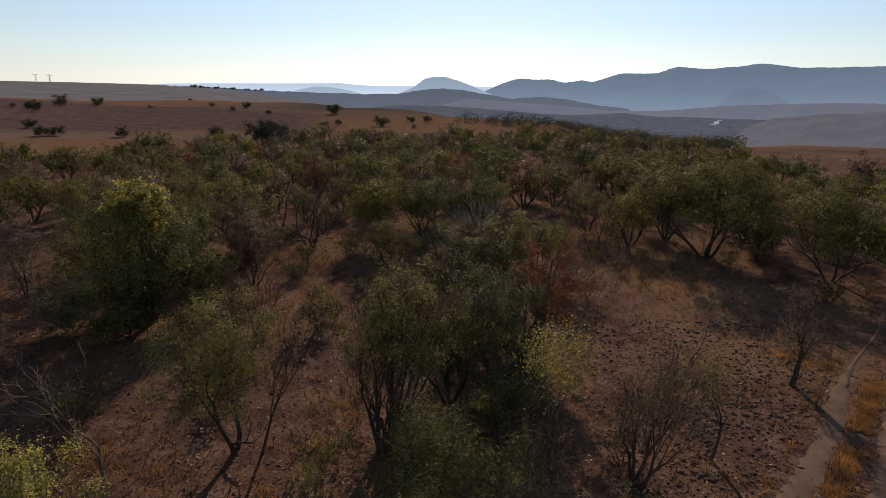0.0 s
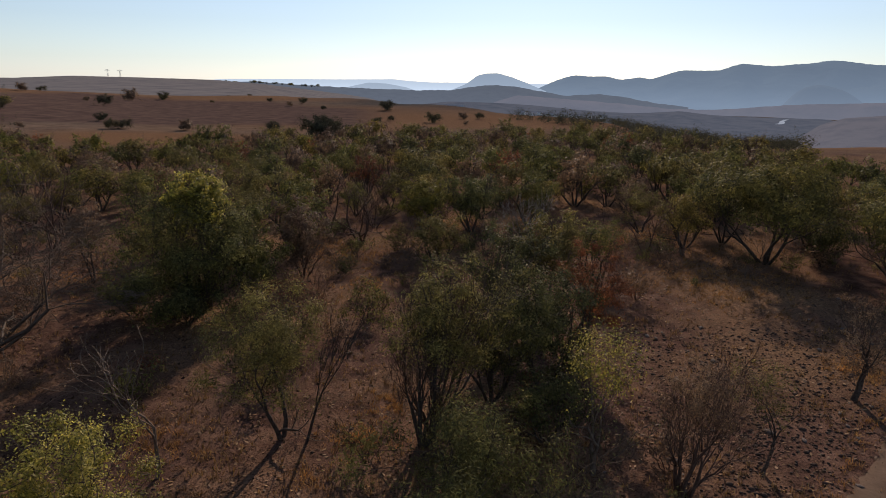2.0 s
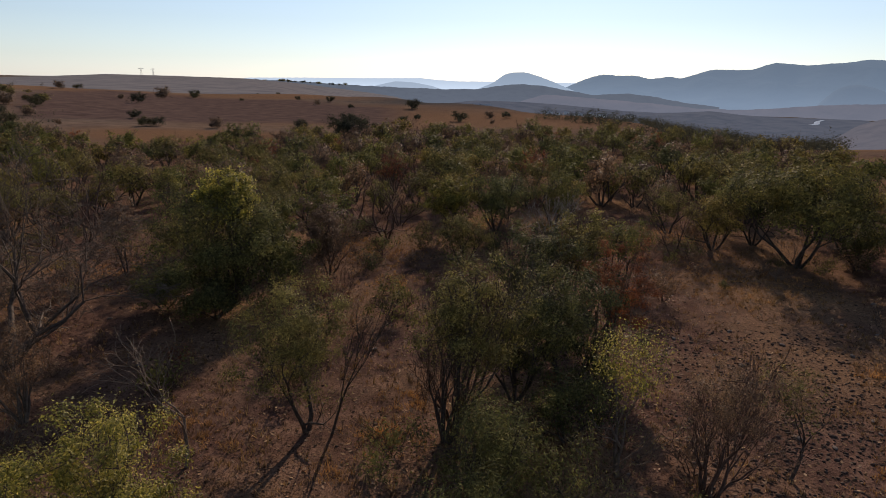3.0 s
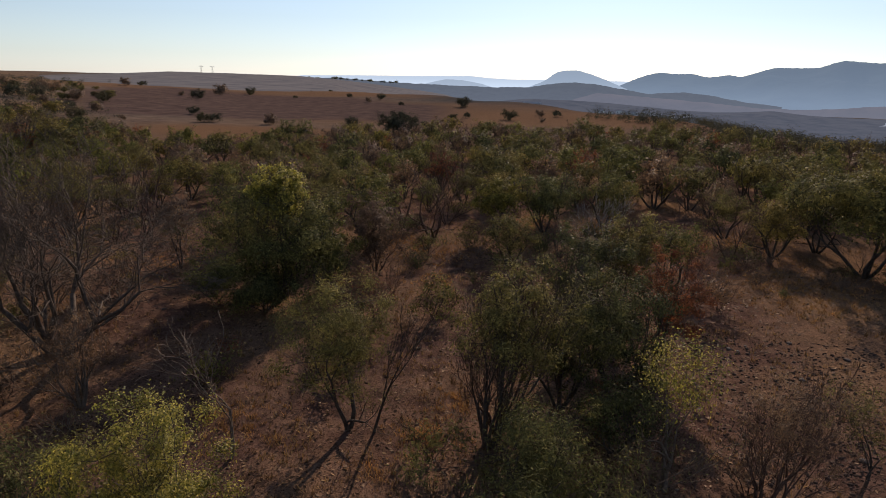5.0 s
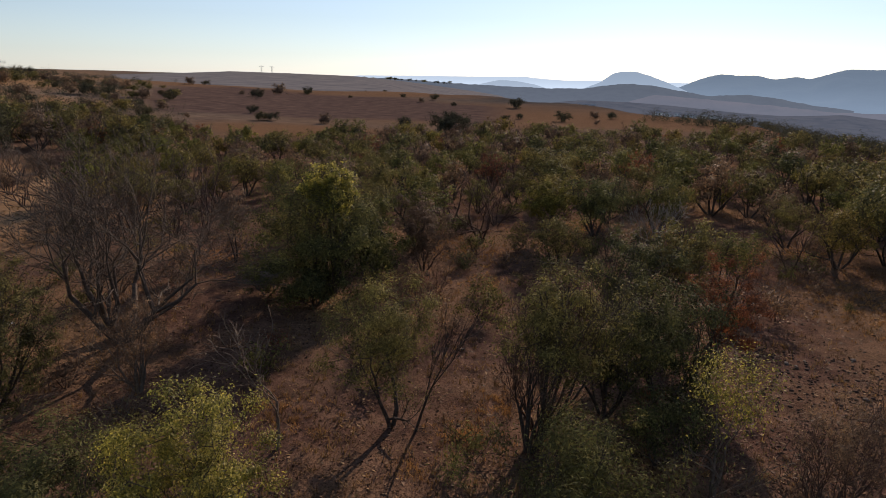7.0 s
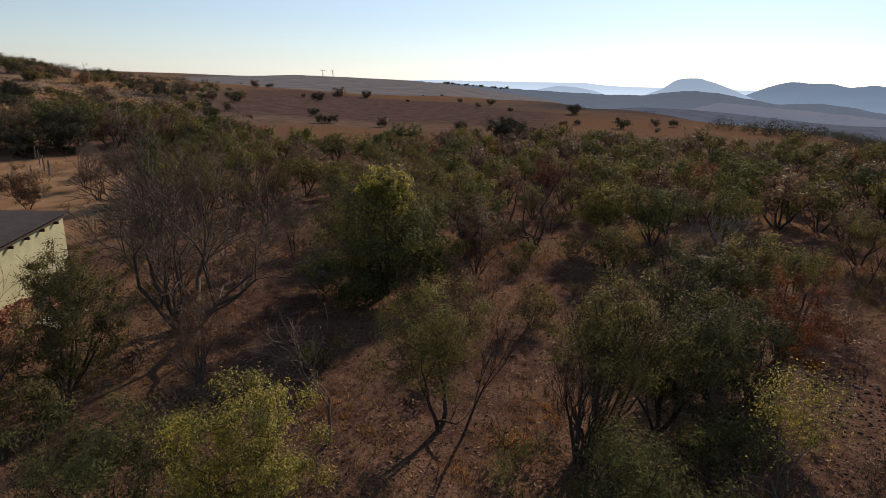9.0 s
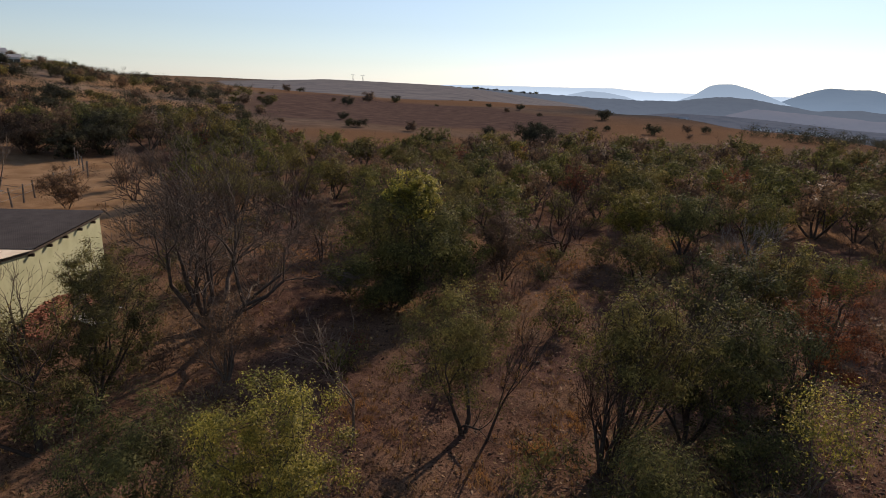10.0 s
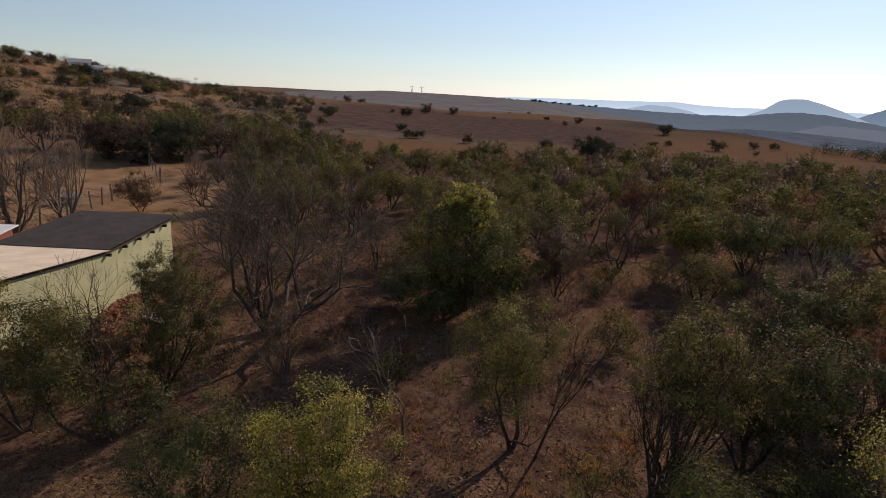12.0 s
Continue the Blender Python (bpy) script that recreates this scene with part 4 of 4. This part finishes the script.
def ground_cover():
    rng = np.random.default_rng(71)
    straw = leaf_material("straw_blade", (0.11, 0.065, 0.032), (0.22, 0.135, 0.062), (0.36, 0.25, 0.13), 0.3, 0.05)
    gold = leaf_material("golden_straw", (0.16, 0.095, 0.045), (0.28, 0.17, 0.08), (0.42, 0.28, 0.14), 0.25, 0.05)
    litter = leaf_material("leaf_litter", (0.025, 0.016, 0.011), (0.1, 0.058, 0.034), (0.33, 0.23, 0.15), 0.0, 0.05)
    # tufts of dry grass
    n = 26000
    az = np.radians(rng.uniform(-72, 44, n))
    r = 4 + 44 * rng.random(n) ** 0.75
    x, y = r * np.sin(az), r * np.cos(az)
    patch = wave(x, y, 5.0, 72) + 0.8 * wave(x, y, 1.6, 73)
    keep = patch + rng.normal(0, 0.25, n) > 0.05
    # the wheel ruts stay bare
    across = (x - 8.05) * TRACK_S.x + (y - 11.5) * TRACK_S.y
    keep &= (np.abs(across) > 0.36) & (np.abs(across - 1.5) > 0.42)
    x, y = x[keep], y[keep]
    pts = np.stack([x, y, height(x, y) - 0.01], 1)
    tall = rng.uniform(0.06, 0.24, len(x))
    v, f = blades(rng, pts, tall, 6, 0.014, 0.8)
    tagged(new("dry_grass", mesh_equal("dry_grass", v, f, straw)), "tufts of short dry straw-coloured grass", "grass", kind="stuff")
    # gold grass: on the track's middle and in patches
    pts = []
    for i in range(3600):
        s, q = rng.uniform(-9, 9), rng.normal(0, 0.14)
        if math.sin(s * 1.3) < -0.75:
            continue
        p = Vector((8.05, 11.5, 0)) + TRACK_D * float(s) + TRACK_S * float(0.68 + q)
        pts.append((p.x, p.y, gz(p.x, p.y) - 0.01))
    for cx, cy, rad, m in ((-3.2, 13.5, 0.8, 160), (-2.6, 15.2, 0.7, 90), (-4.0, 11.6, 0.6, 60), (10.5, 28.0, 3.2, 700), (-7.0, 29.5, 2.0, 300), (-8.2, 12.6, 0.9, 150), (12.3, 18.6, 1.1, 200), (5.5, 35.0, 2.4, 350), (-2.6, 36.5, 2.0, 280), (2.0, 37.5, 2.2, 260), (-9.5, 31.5, 1.6, 180), (-19.5, 24.5, 2.0, 240), (-5.5, 25.0, 1.2, 120), (9.5, 36.0, 2.0, 240)):
        for i in range(m):
            px, py = cx + rng.normal(0, rad * 0.6), cy + rng.normal(0, rad * 0.6)
            pts.append((px, py, gz(px, py) - 0.01))
    for i in range(420):
        s, q = rng.uniform(-9, 9), rng.normal(0, 0.14)
        p = Vector((8.05, 11.5, 0)) + TRACK_D * float(s) + TRACK_S * float(rng.choice([-0.55, 2.15]) + q)
        pts.append((p.x, p.y, gz(p.x, p.y) - 0.01))
    pts = np.array(pts)
    v, f = blades(rng, pts, rng.uniform(0.06, 0.19, len(pts)), 8, 0.012, 0.7)
    tagged(new("golden_grass", mesh_equal("golden_grass", v, f, gold)), "golden dry grass along a track and in patches", "grass", kind="stuff")
    # fallen leaves and bits of bark
    n = 26000
    az = np.radians(rng.uniform(-70, 44, n))
    r = 5 + 26 * rng.random(n) ** 0.7
    x, y = r * np.sin(az), r * np.cos(az)
    c = np.stack([x, y, height(x, y) + 0.012], 1)
    d = np.concatenate([rng.normal(size=(n, 2)), rng.normal(0, 0.25, (n, 1))], 1)
    d /= np.linalg.norm(d, axis=1, keepdims=True)
    s = np.stack([-d[:, 1], d[:, 0], rng.normal(0, 0.3, n)], 1)
    ln = rng.uniform(0.03, 0.085, n)[:, None]
    v = np.stack([c - d * ln, c + s * ln * 0.45, c + d * ln, c - s * ln * 0.45], 1).reshape(-1, 3)
    tagged(new("leaf_litter", mesh_equal("leaf_litter", v, np.arange(4 * n).reshape(n, 4), litter)), "brown fallen leaves and bits of bark on bare earth", "leaves", kind="stuff")
    # dark clods on the bare slope by the track
    bm = bmesh.new()
    bmesh.ops.create_icosphere(bm, subdivisions=1, radius=1)
    unit = np.array([q.co[:] for q in bm.verts])
    tri = np.array([[q.index for q in fc.verts] for fc in bm.faces])
    bm.free()
    V, F = [], []
    clod = flat_material("dark_clod", (0.036, 0.026, 0.021), (0.095, 0.066, 0.051), 5.0, 0.95, 0.05)
    for i in range(2300):
        if i < 1900:
            px, py = rng.uniform(4.5, 13), rng.uniform(10.5, 22)
            off = (px - 8.05) * TRACK_S.x + (py - 11.5) * TRACK_S.y
            if off > -0.45:
                px, py = px - TRACK_S.x * (off + rng.uniform(0.5, 5)), py - TRACK_S.y * (off + rng.uniform(0.5, 5))
        else:
            a, q = math.radians(rng.uniform(-60, 35)), rng.uniform(10, 34)
            px, py = q * math.sin(a), q * math.cos(a)
        k = rng.uniform(0.012, 0.046) * (1.0 if rng.random() < 0.85 else 1.6)
        j = unit * k * (1 + rng.uniform(-0.3, 0.3, (len(unit), 1))) * np.array([1.2, 1, 0.65])
        V.append(j + np.array([px, py, gz(px, py) + 0.01]))
        F.append(tri + i * len(unit))
    tagged(new("earth_clods", mesh_equal("earth_clods", np.concatenate(V), np.concatenate(F), clod)), "dark clods and small stones on bare earth", "clods", kind="stuff")
    # larger stones
    rock = flat_material("grey_stone", (0.06, 0.048, 0.042), (0.17, 0.14, 0.12), 4.0, 0.9, 0.15, 0.6)
    shapes = []
    for i in range(5):
        j = unit * (1 + rng.uniform(-0.28, 0.28, (len(unit), 1)))
        shapes.append(mesh_equal("stone", j, tri, rock))
    for i in range(70):
        if i < 32:
            px, py = rng.uniform(5, 14), rng.uniform(11, 22)
        else:
            a, q = math.radians(rng.uniform(-50, 35)), rng.uniform(10, 36)
            px, py = q * math.sin(a), q * math.cos(a)
        k = rng.uniform(0.035, 0.1)
        ob = new("stone", shapes[i % 5])
        ob.matrix_basis = pose(px, py, gz(px, py) + k * 0.2, rng.uniform(-15, 15), 0, rng.uniform(0, 360)) @ Matrix.Diagonal((k * 1.4, k, k * 0.6, 1))
        tagged(ob, "grey weathered stone lying on bare earth", "stone", "loose stones")


ground_cover()


# ---- round the house ----
def yard():
    brick_m = flat_material("red_brick", (0.18, 0.075, 0.05), (0.32, 0.145, 0.095), 9.0, 0.9, 0.1, 0.5)
    tin = flat_material("weathered_tin", (0.25, 0.24, 0.23), (0.45, 0.43, 0.41), 3.0, 0.5, 0.4)
    wood = flat_material("grey_timber", (0.12, 0.1, 0.08), (0.26, 0.22, 0.18), 7.0, 0.9, 0.1)
    white = flat_material("white_sheet", (0.6, 0.6, 0.58), (0.78, 0.77, 0.75), 2.0, 0.6, 0.3)
    redwall = flat_material("red_wall", (0.16, 0.05, 0.04), (0.26, 0.09, 0.07), 3.0)
    rng = random.Random(44)
    heap = new("brick_heap")
    heap.matrix_basis = HOUSE
    tagged(heap, "heap of red bricks against the house wall", "bricks")
    bm = bmesh.new()
    box(bm, -0.11, -0.052, -0.036, 0.11, 0.052, 0.036)
    bmesh.ops.bevel(bm, geom=bm.edges[:], offset=0.006, segments=1, affect="EDGES")
    bme = bm_mesh("brick", bm, brick_m)
    for i in range(130):
        s = rng.uniform(-1.6, 2.6)
        q = abs(rng.gauss(0, 0.35))
        z = max(0.03, 0.6 * max(0.0, 1 - q / 1.2) * math.sin(math.pi * (s + 2.0) / 4.8) ** 0.7 + 0.02)
        ob = part("brick", bme, heap)
        ob.matrix_basis = pose(s, -0.08 - q, z, rng.uniform(-30, 30), rng.uniform(-30, 30), rng.uniform(0, 180))
    # red earth under the bricks
    clay = flat_material("red_clay", (0.13, 0.065, 0.045), (0.23, 0.12, 0.08), 4.0, 0.95, 0.05, 0.6)
    nr = np.random.default_rng(45)
    V, F = [], []
    for i in range(17):
        for j in range(9):
            s, q = -2.0 + i * 0.3, 0.0 - j * 0.16
            z = 0.6 * math.sin(math.pi * i / 16) ** 0.7 * max(0.0, 1 - j / 7.5) + float(nr.uniform(-0.04, 0.04)) - 0.05
            V.append((s, q - 0.01, z if 0 < i < 16 and j < 8 else -0.15))
    for i in range(16):
        for j in range(8):
            F.append((i * 9 + j, i * 9 + j + 1, (i + 1) * 9 + j + 1, (i + 1) * 9 + j))
    mound = new("earth_mound", mesh("earth_mound", V, F, clay, True))
    mound.matrix_basis = HOUSE
    tagged(mound, "mound of red clay earth against the house wall", "earth mound")
    for s, q, ln, tilt in ((2.2, -0.5, 2.0, 20), (2.9, -0.35, 1.7, 28), (1.6, -0.7, 1.5, 12)):
        bm = bmesh.new()
        box(bm, -ln / 2, -0.08, -0.02, ln / 2, 0.08, 0.02)
        ob = new("plank", bm_mesh("plank", bm, wood))
        ob.matrix_basis = HOUSE @ pose(s, q, 0.1 + ln / 2 * math.sin(radians(tilt)), 0, -tilt, rng.uniform(-12, 12))
        tagged(ob, "grey weathered plank leaning on a brick heap", "plank", "loose planks")
    for s, q, a, t in ((0.4, -1.5, 20, 8), (1.0, -1.9, -30, -6), (0.0, -2.1, 50, 5)):
        ys = np.arange(-0.4, 0.4, 0.02)
        V = [(xx, yv, 0.02 * math.sin(yv / 0.076 * 6.283) + k) for k in (0, 0.006) for xx in (-0.5, 0.5) for yv in ys]
        m = len(ys)
        F = []
        for i in range(m - 1):
            F += [(i, m + i, m + i + 1, i + 1), (2 * m + i, 2 * m + i + 1, 3 * m + i + 1, 3 * m + i)]
        ob = new("tin_sheet", mesh("tin_sheet", V, F, tin))
        ob.matrix_basis = HOUSE @ pose(s, q, 0.1, t, t, a)
        tagged(ob, "crumpled grey corrugated tin sheet on the earth", "tin sheet", "loose tin sheets")
    # a shed behind the house
    def shed(x, y, w, d, h, wall_m, roof_m, turn, label):
        e = new("shed")
        e.matrix_basis = pose(x, y, gz(x, y), 0, 0, turn)
        tagged(e, label, "shed")
        bm = bmesh.new()
        box(bm, -w / 2, -d / 2, -0.3, w / 2, d / 2, h)
        part("wall", bm_mesh("wall", bm, wall_m), e)
        bm = bmesh.new()
        vs = box(bm, -w / 2 - 0.2, -d / 2 - 0.2, h + 0.003, w / 2 + 0.2, d / 2 + 0.2, h + 0.06)
        for q in vs:
            q.co.z += 0.12 * (q.co.y / d + 0.5)
        part("roof", bm_mesh("roof", bm, roof_m), e)
        bm = bmesh.new()
        box(bm, -0.4, -d / 2 - 0.03, 0, 0.4, -d / 2 + 0.01, min(1.9, h - 0.15))
        part("door", bm_mesh("door", bm, wood), e)
    shed(-32.0, 12.2, 2.2, 1.6, 2.0, redwall, white, 35, "small red-walled shed with a white sheet roof")
    shed(-45.6, 23.6, 1.0, 0.9, 0.6, wood, wood, 20, "low grey timber hutch in a dry paddock")
    # paddock fence
    fence = new("fence")
    fence.matrix_basis = pose(-44, 22, 0)
    tagged(fence, "weathered timber post and wire fence round a paddock", "fence")
    run = []
    for (ax, ay), (bx, by) in (((-38, 16), (-50, 34)), ((-50, 34), (-72, 46)), ((-44, 25), (-66, 20))):
        n = int(math.hypot(bx - ax, by - ay) / 3)
        run.append([(ax + (bx - ax) * i / n, ay + (by - ay) * i / n) for i in range(n + 1)])
    for line in run:
        for x, y in line:
            bm = bmesh.new()
            bmesh.ops.create_cone(bm, cap_ends=True, segments=6, radius1=0.07, radius2=0.055, depth=1.5, matrix=Matrix.Translation((0, 0, 0.6)))
            ob = part("post", bm_mesh("post", bm, wood), fence)
            ob.matrix_basis = pose(x + 44, y - 22, gz(x, y), rng.uniform(-4, 4), rng.uniform(-4, 4))
        for hz in (0.6, 1.1):
            P = np.array([(x + 44, y - 22, gz(x, y) + hz) for x, y in line])
            rr = np.full(len(P) - 1, 0.018)
            v, f = tubes(P[:-1], P[1:], rr, rr, 4)
            part("wire", mesh_equal("wire", v, f, wood), fence)
    # far houses
    def cottage(x, y, z, w, d, h, turn, label, group):
        e = new("cottage")
        e.matrix_basis = pose(x, y, z, 0, 0, turn)
        tagged(e, label, "house", group)
        bm = bmesh.new()
        box(bm, -w / 2, -d / 2, -1.5, w / 2, d / 2, h)
        part("wall", bm_mesh("wall", bm, white), e)
        bm = bmesh.new()
        r = h + d * 0.28
        a = [bm.verts.new(p) for p in ((-w / 2 - 0.3, -d / 2 - 0.3, h), (w / 2 + 0.3, -d / 2 - 0.3, h), (w / 2 + 0.3, d / 2 + 0.3, h), (-w / 2 - 0.3, d / 2 + 0.3, h), (-w / 2 - 0.3, 0, r), (w / 2 + 0.3, 0, r))]
        for idx in ((0, 1, 5, 4), (2, 3, 4, 5), (0, 4, 3), (1, 2, 5), (3, 2, 1, 0)):
            bm.faces.new([a[i] for i in idx])
        part("roof", bm_mesh("roof", bm, tin), e)
        dark = DARK_GLASS
        for wx in (-w / 4, w / 4):
            bm = bmesh.new()
            box(bm, wx - 0.6, -d / 2 - 0.04, h * 0.4, wx + 0.6, -d / 2 + 0.02, h * 0.8)
            part("window", bm_mesh("window", bm, dark), e)
    def at(az, r):
        return r * math.sin(radians(az)), r * math.cos(radians(az))
    for az, el, w in ((2.5, -3.0, 9), (3.3, -3.05, 7), (4.1, -3.0, 7), (5.0, -3.1, 11), (5.5, -3.12, 7), (6.3, -3.1, 8), (7.0, -3.16, 8), (7.4, -3.2, 10), (8.6, -3.2, 7), (9.5, -3.2, 9), (9.9, -3.15, 7), (-4.2, -2.5, 12), (-3.4, -2.55, 14)):
        x, y, z = valley_spot(az, el)
        cottage(x, y, z, w, w * 0.6, 2.8, rng.uniform(-25, 25), "small white cottage in the hazy valley", "valley cottages")
    x, y = at(-60.9, 188)
    cottage(x, y, gz(x, y), 5, 3.5, 2.3, 60, "white house on the bushy hillside", "hillside houses")
    x, y = at(-59.7, 182)
    cottage(x, y, gz(x, y), 2.6, 2.6, 2.0, 60, "small white outbuilding on the bushy hillside", "hillside houses")
    # power pylons
    steel = flat_material("pylon_steel", (0.2, 0.2, 0.21), (0.3, 0.3, 0.31), 0.5, 0.5, 0.4)
    for az in (-33.4, -32.5):
        x, y = at(az, 1500)
        z = 8.0 + 1500 * math.tan(radians(np.interp(az, [-36, -31.5], [0.1, -0.02])))
        e = new("power_pylon")
        e.matrix_basis = pose(x, y, z, 0, 0, -az) @ Matrix.Scale(0.42, 4)
        tagged(e, "grey lattice power pylon on the far plateau", "pylon", "power pylons")
        P, Q = [], []
        for sx in (-1, 1):
            for sy in (-1, 1):
                P.append((sx * 4, sy * 4, -3)); Q.append((sx * 1.2, sy * 1.2, 30))
            for k in range(5):
                z0, z1 = k * 6, k * 6 + 6
                P.append((-4 + 2.8 * z0 / 30, sx * 3, z0)); Q.append((4 - 2.8 * z1 / 30, sx * 3 * (1 - z1 / 60), z1))
                P.append((4 - 2.8 * z0 / 30, sx * 3, z0)); Q.append((-4 + 2.8 * z1 / 30, sx * 3 * (1 - z1 / 60), z1))
        v, f = tubes(np.array(P, float), np.array(Q, float), np.full(len(P), 0.45), np.full(len(P), 0.4), 4)
        part("tower", mesh_equal("tower", v, f, steel), e)
        P = np.array([(-13, 0, 30), (-13, 0, 30), (13, 0, 30)], float)
        Q = np.array([(13, 0, 30), (0, 0, 34), (0, 0, 34)], float)
        v, f = tubes(P, Q, np.full(3, 0.5), np.full(3, 0.5), 4)
        part("crossarm", mesh_equal("crossarm", v, f, steel), e)


DARK_GLASS = flat_material("dark_window", (0.02, 0.022, 0.025), (0.04, 0.042, 0.045), 2.0, 0.2, 0.5)
yard()

# bare and rust trees behind the house
for x, y, h, w, seed in ((-39.4, 17.0, 6.4, 4.6, 141), (-38.6, 19.6, 6.2, 4.4, 142), (-40.2, 15.4, 6.0, 4.2, 143), (-51.5, 39.0, 2.6, 3.4, 144), (-49.2, 38.0, 2.5, 3.2, 145), (-46.5, 38.5, 2.6, 3.2, 146)):
    tree("bare_tree", "tall leafless pale grey tree beyond the house" if h > 4 else "low leafless pale grey tree beyond the paddock", x, y, h, w, seed, group="bare trees beyond the house", bark=BARK_GREY, **{**STYLE_BARE, "levels": 6 if h > 4 else 5, "up": 0.06, "lean": 0.5, "thick": 0.024, "ratio": 0.82}, tip=0.013)
tree("rust_tree", "small rust brown leafy tree behind the house", -39.6, 25.2, 3.0, 3.4, 147, leaf=LEAF_BROWN, bark=BARK_DARK, n_leaf=7000, size=0.11, slim=0.45, spread=0.15, stems=2, levels=5, lean=0.5, angle=0.6, foot=0.0)


# undergrowth
def undergrowth():
    rng = random.Random(91)
    looks = []
    for i, (leaf, n, label) in enumerate([(LEAF_BROWN, 260, "low brown twiggy shrub with dry leaves"), (LEAF_OLIVE, 420, "low olive shrub on bare earth"), (None, 0, "low leafless grey shrub"), (LEAF_RUST, 220, "low rust brown dry shrub"), (LEAF_DARK, 420, "low dark green shrub in the shade")]):
        looks.append((label, tree_meshes(500 + i, 1.0, 1.3, stems=5, levels=3, ratio=0.9, steps=2, lean=0.55, angle=0.5, thick=0.012, n_leaf=n, size=0.08, slim=0.4, spread=0.06, foot=0.05, tip=0.006, clumps=18, lump=0.11, leaf=leaf, bark=BARK_GREY if leaf is None else BARK_RED)))
    spots = []
    while len(spots) < 190:
        a, r = radians(rng.uniform(-66, 40)), 10 + 30 * rng.random() ** 0.8
        x, y = r * math.sin(a), r * math.cos(a)
        if math.hypot(x - 9.5, y - 18) < 6.5 or math.hypot(x + 22, y - 12) < 4 or abs((x - 9) * 0.724 - (y - 12) * 0.69) < 1.6 and x > 2:
            continue
        # clear lanes of bare earth
        if math.hypot(x + 3.2, y - 16) < 2.2 or math.hypot(x + 7.5, y - 13) < 2.5:
            continue
        spots.append((x, y))
        label, m = looks[rng.choices(range(5), [4, 3, 3, 0.8, 3])[0]]
        tree_thing("shrub", m, x, y, rng.uniform(0, 360), label, "shrub", "low shrubs", rng.uniform(0.5, 1.5))


undergrowth()

# more trees round the house and the paddock
tree("leafy_tree", "olive shrub tree against the end of the house", -19.6, 13.2, 3.3, 2.6, 151, leaf=LEAF_OLIVE, bark=BARK_DARK, n_leaf=8000, size=0.1, slim=0.3, spread=0.12, stems=3, levels=5, lean=0.45, angle=0.55, thick=0.018)
tree("dark_bush", "dark green bush at the foot of a dense tree", -11.3, 20.0, 1.9, 3.2, 155, category="bush", leaf=LEAF_DARK, bark=BARK_DARK, n_leaf=5000, size=0.1, slim=0.4, spread=0.12, **STYLE_BUSHY)
tree("dark_bush", "dark green bush at the foot of a dense tree", -13.8, 20.6, 2.1, 3.0, 156, category="bush", leaf=LEAF_DARK, bark=BARK_DARK, n_leaf=5000, size=0.1, slim=0.4, spread=0.12, **STYLE_BUSHY)
tree("leafy_tree", "dark bushy tree in a thicket", 0.2, 15.4, 4.3, 3.2, 152, leaf=LEAF_DARK, bark=BARK_DARK, n_leaf=13000, size=0.085, slim=0.36, spread=0.12, **STYLE_BUSHY)
tree("leafy_tree", "dense olive bush at the foot of a thicket", -0.4, 11.6, 2.2, 2.6, 153, leaf=LEAF_OLIVE, bark=BARK_DARK, n_leaf=6500, size=0.075, slim=0.34, spread=0.1, **STYLE_BUSHY)
tree("leafy_tree", "dense olive bush at the foot of a thicket", 1.6, 13.6, 2.4, 3.0, 154, leaf=LEAF_DARK, bark=BARK_DARK, n_leaf=7500, size=0.08, slim=0.34, spread=0.1, **STYLE_BUSHY)
for az, r, k, sc in ((-64, 80, 4, 1.15), (-61.5, 82, 4, 1.2), (-59, 80, 2, 1.1), (-57, 79, 4, 1.15), (-55, 78, 2, 1.3), (-53, 79, 2, 1.2), (-51, 77, 4, 1.1), (-49, 80, 0, 1.15), (-47, 74, 4, 1.1), (-45, 72, 0, 1.1), (-43, 75, 2, 1.1)):
    name, label, m = KINDS_FAR[k]
    tree_thing(name, m, r * math.sin(radians(az)), r * math.cos(radians(az)), az * 40, "large dark bush behind a dry paddock", "tree", "paddock bushes", sc)
sky_rng = random.Random(12)
for i in range(34):
    az = -25.0 + sky_rng.choice([0.0, 0.5, 1.0, 3.0, 4.0, 5.2, 6.0, 7.2, 8.0]) + sky_rng.gauss(0, 0.35)
    x, y = 1880 * math.sin(radians(az)), 1880 * math.cos(radians(az))
    crest = 9 + 1880 * math.tan(radians(np.interp(az, [-25, -22, -17], [-0.37, -0.33, -0.62])))
    veld_tree(x, y, sky_rng.uniform(6, 14), i % 3, "dark tree on the far skyline", "skyline trees", crest - gz(x, y) - 3.0)


# a bend of the river in the valley
def river():
    water = Mat("river_water")
    # pale base colour paints in part of the river's glint
    water.color(water.ramp(water.noise(0.05, 3), [(0.4, (0.18, 0.2, 0.22)), (0.6, (0.27, 0.29, 0.31))]))
    water.rough(0.35, 0.5)
    V, F = [], []
    for i in range(7):
        x, y, z = valley_spot(24.0 + 0.11 * i + 0.14 * math.sin(i * 1.1), -3.24 + 0.07 * i)
        for k in (-4.5 + 0.35 * i, 4.5 - 0.35 * i):
            V.append((x + k, y, z + 0.6))
        if i:
            F.append((2 * i - 2, 2 * i - 1, 2 * i + 1, 2 * i))
    tagged(new("water", mesh("water", V, F, water.m, True)), "pale glinting bend of a river in the valley", "river", kind="structure")


river()
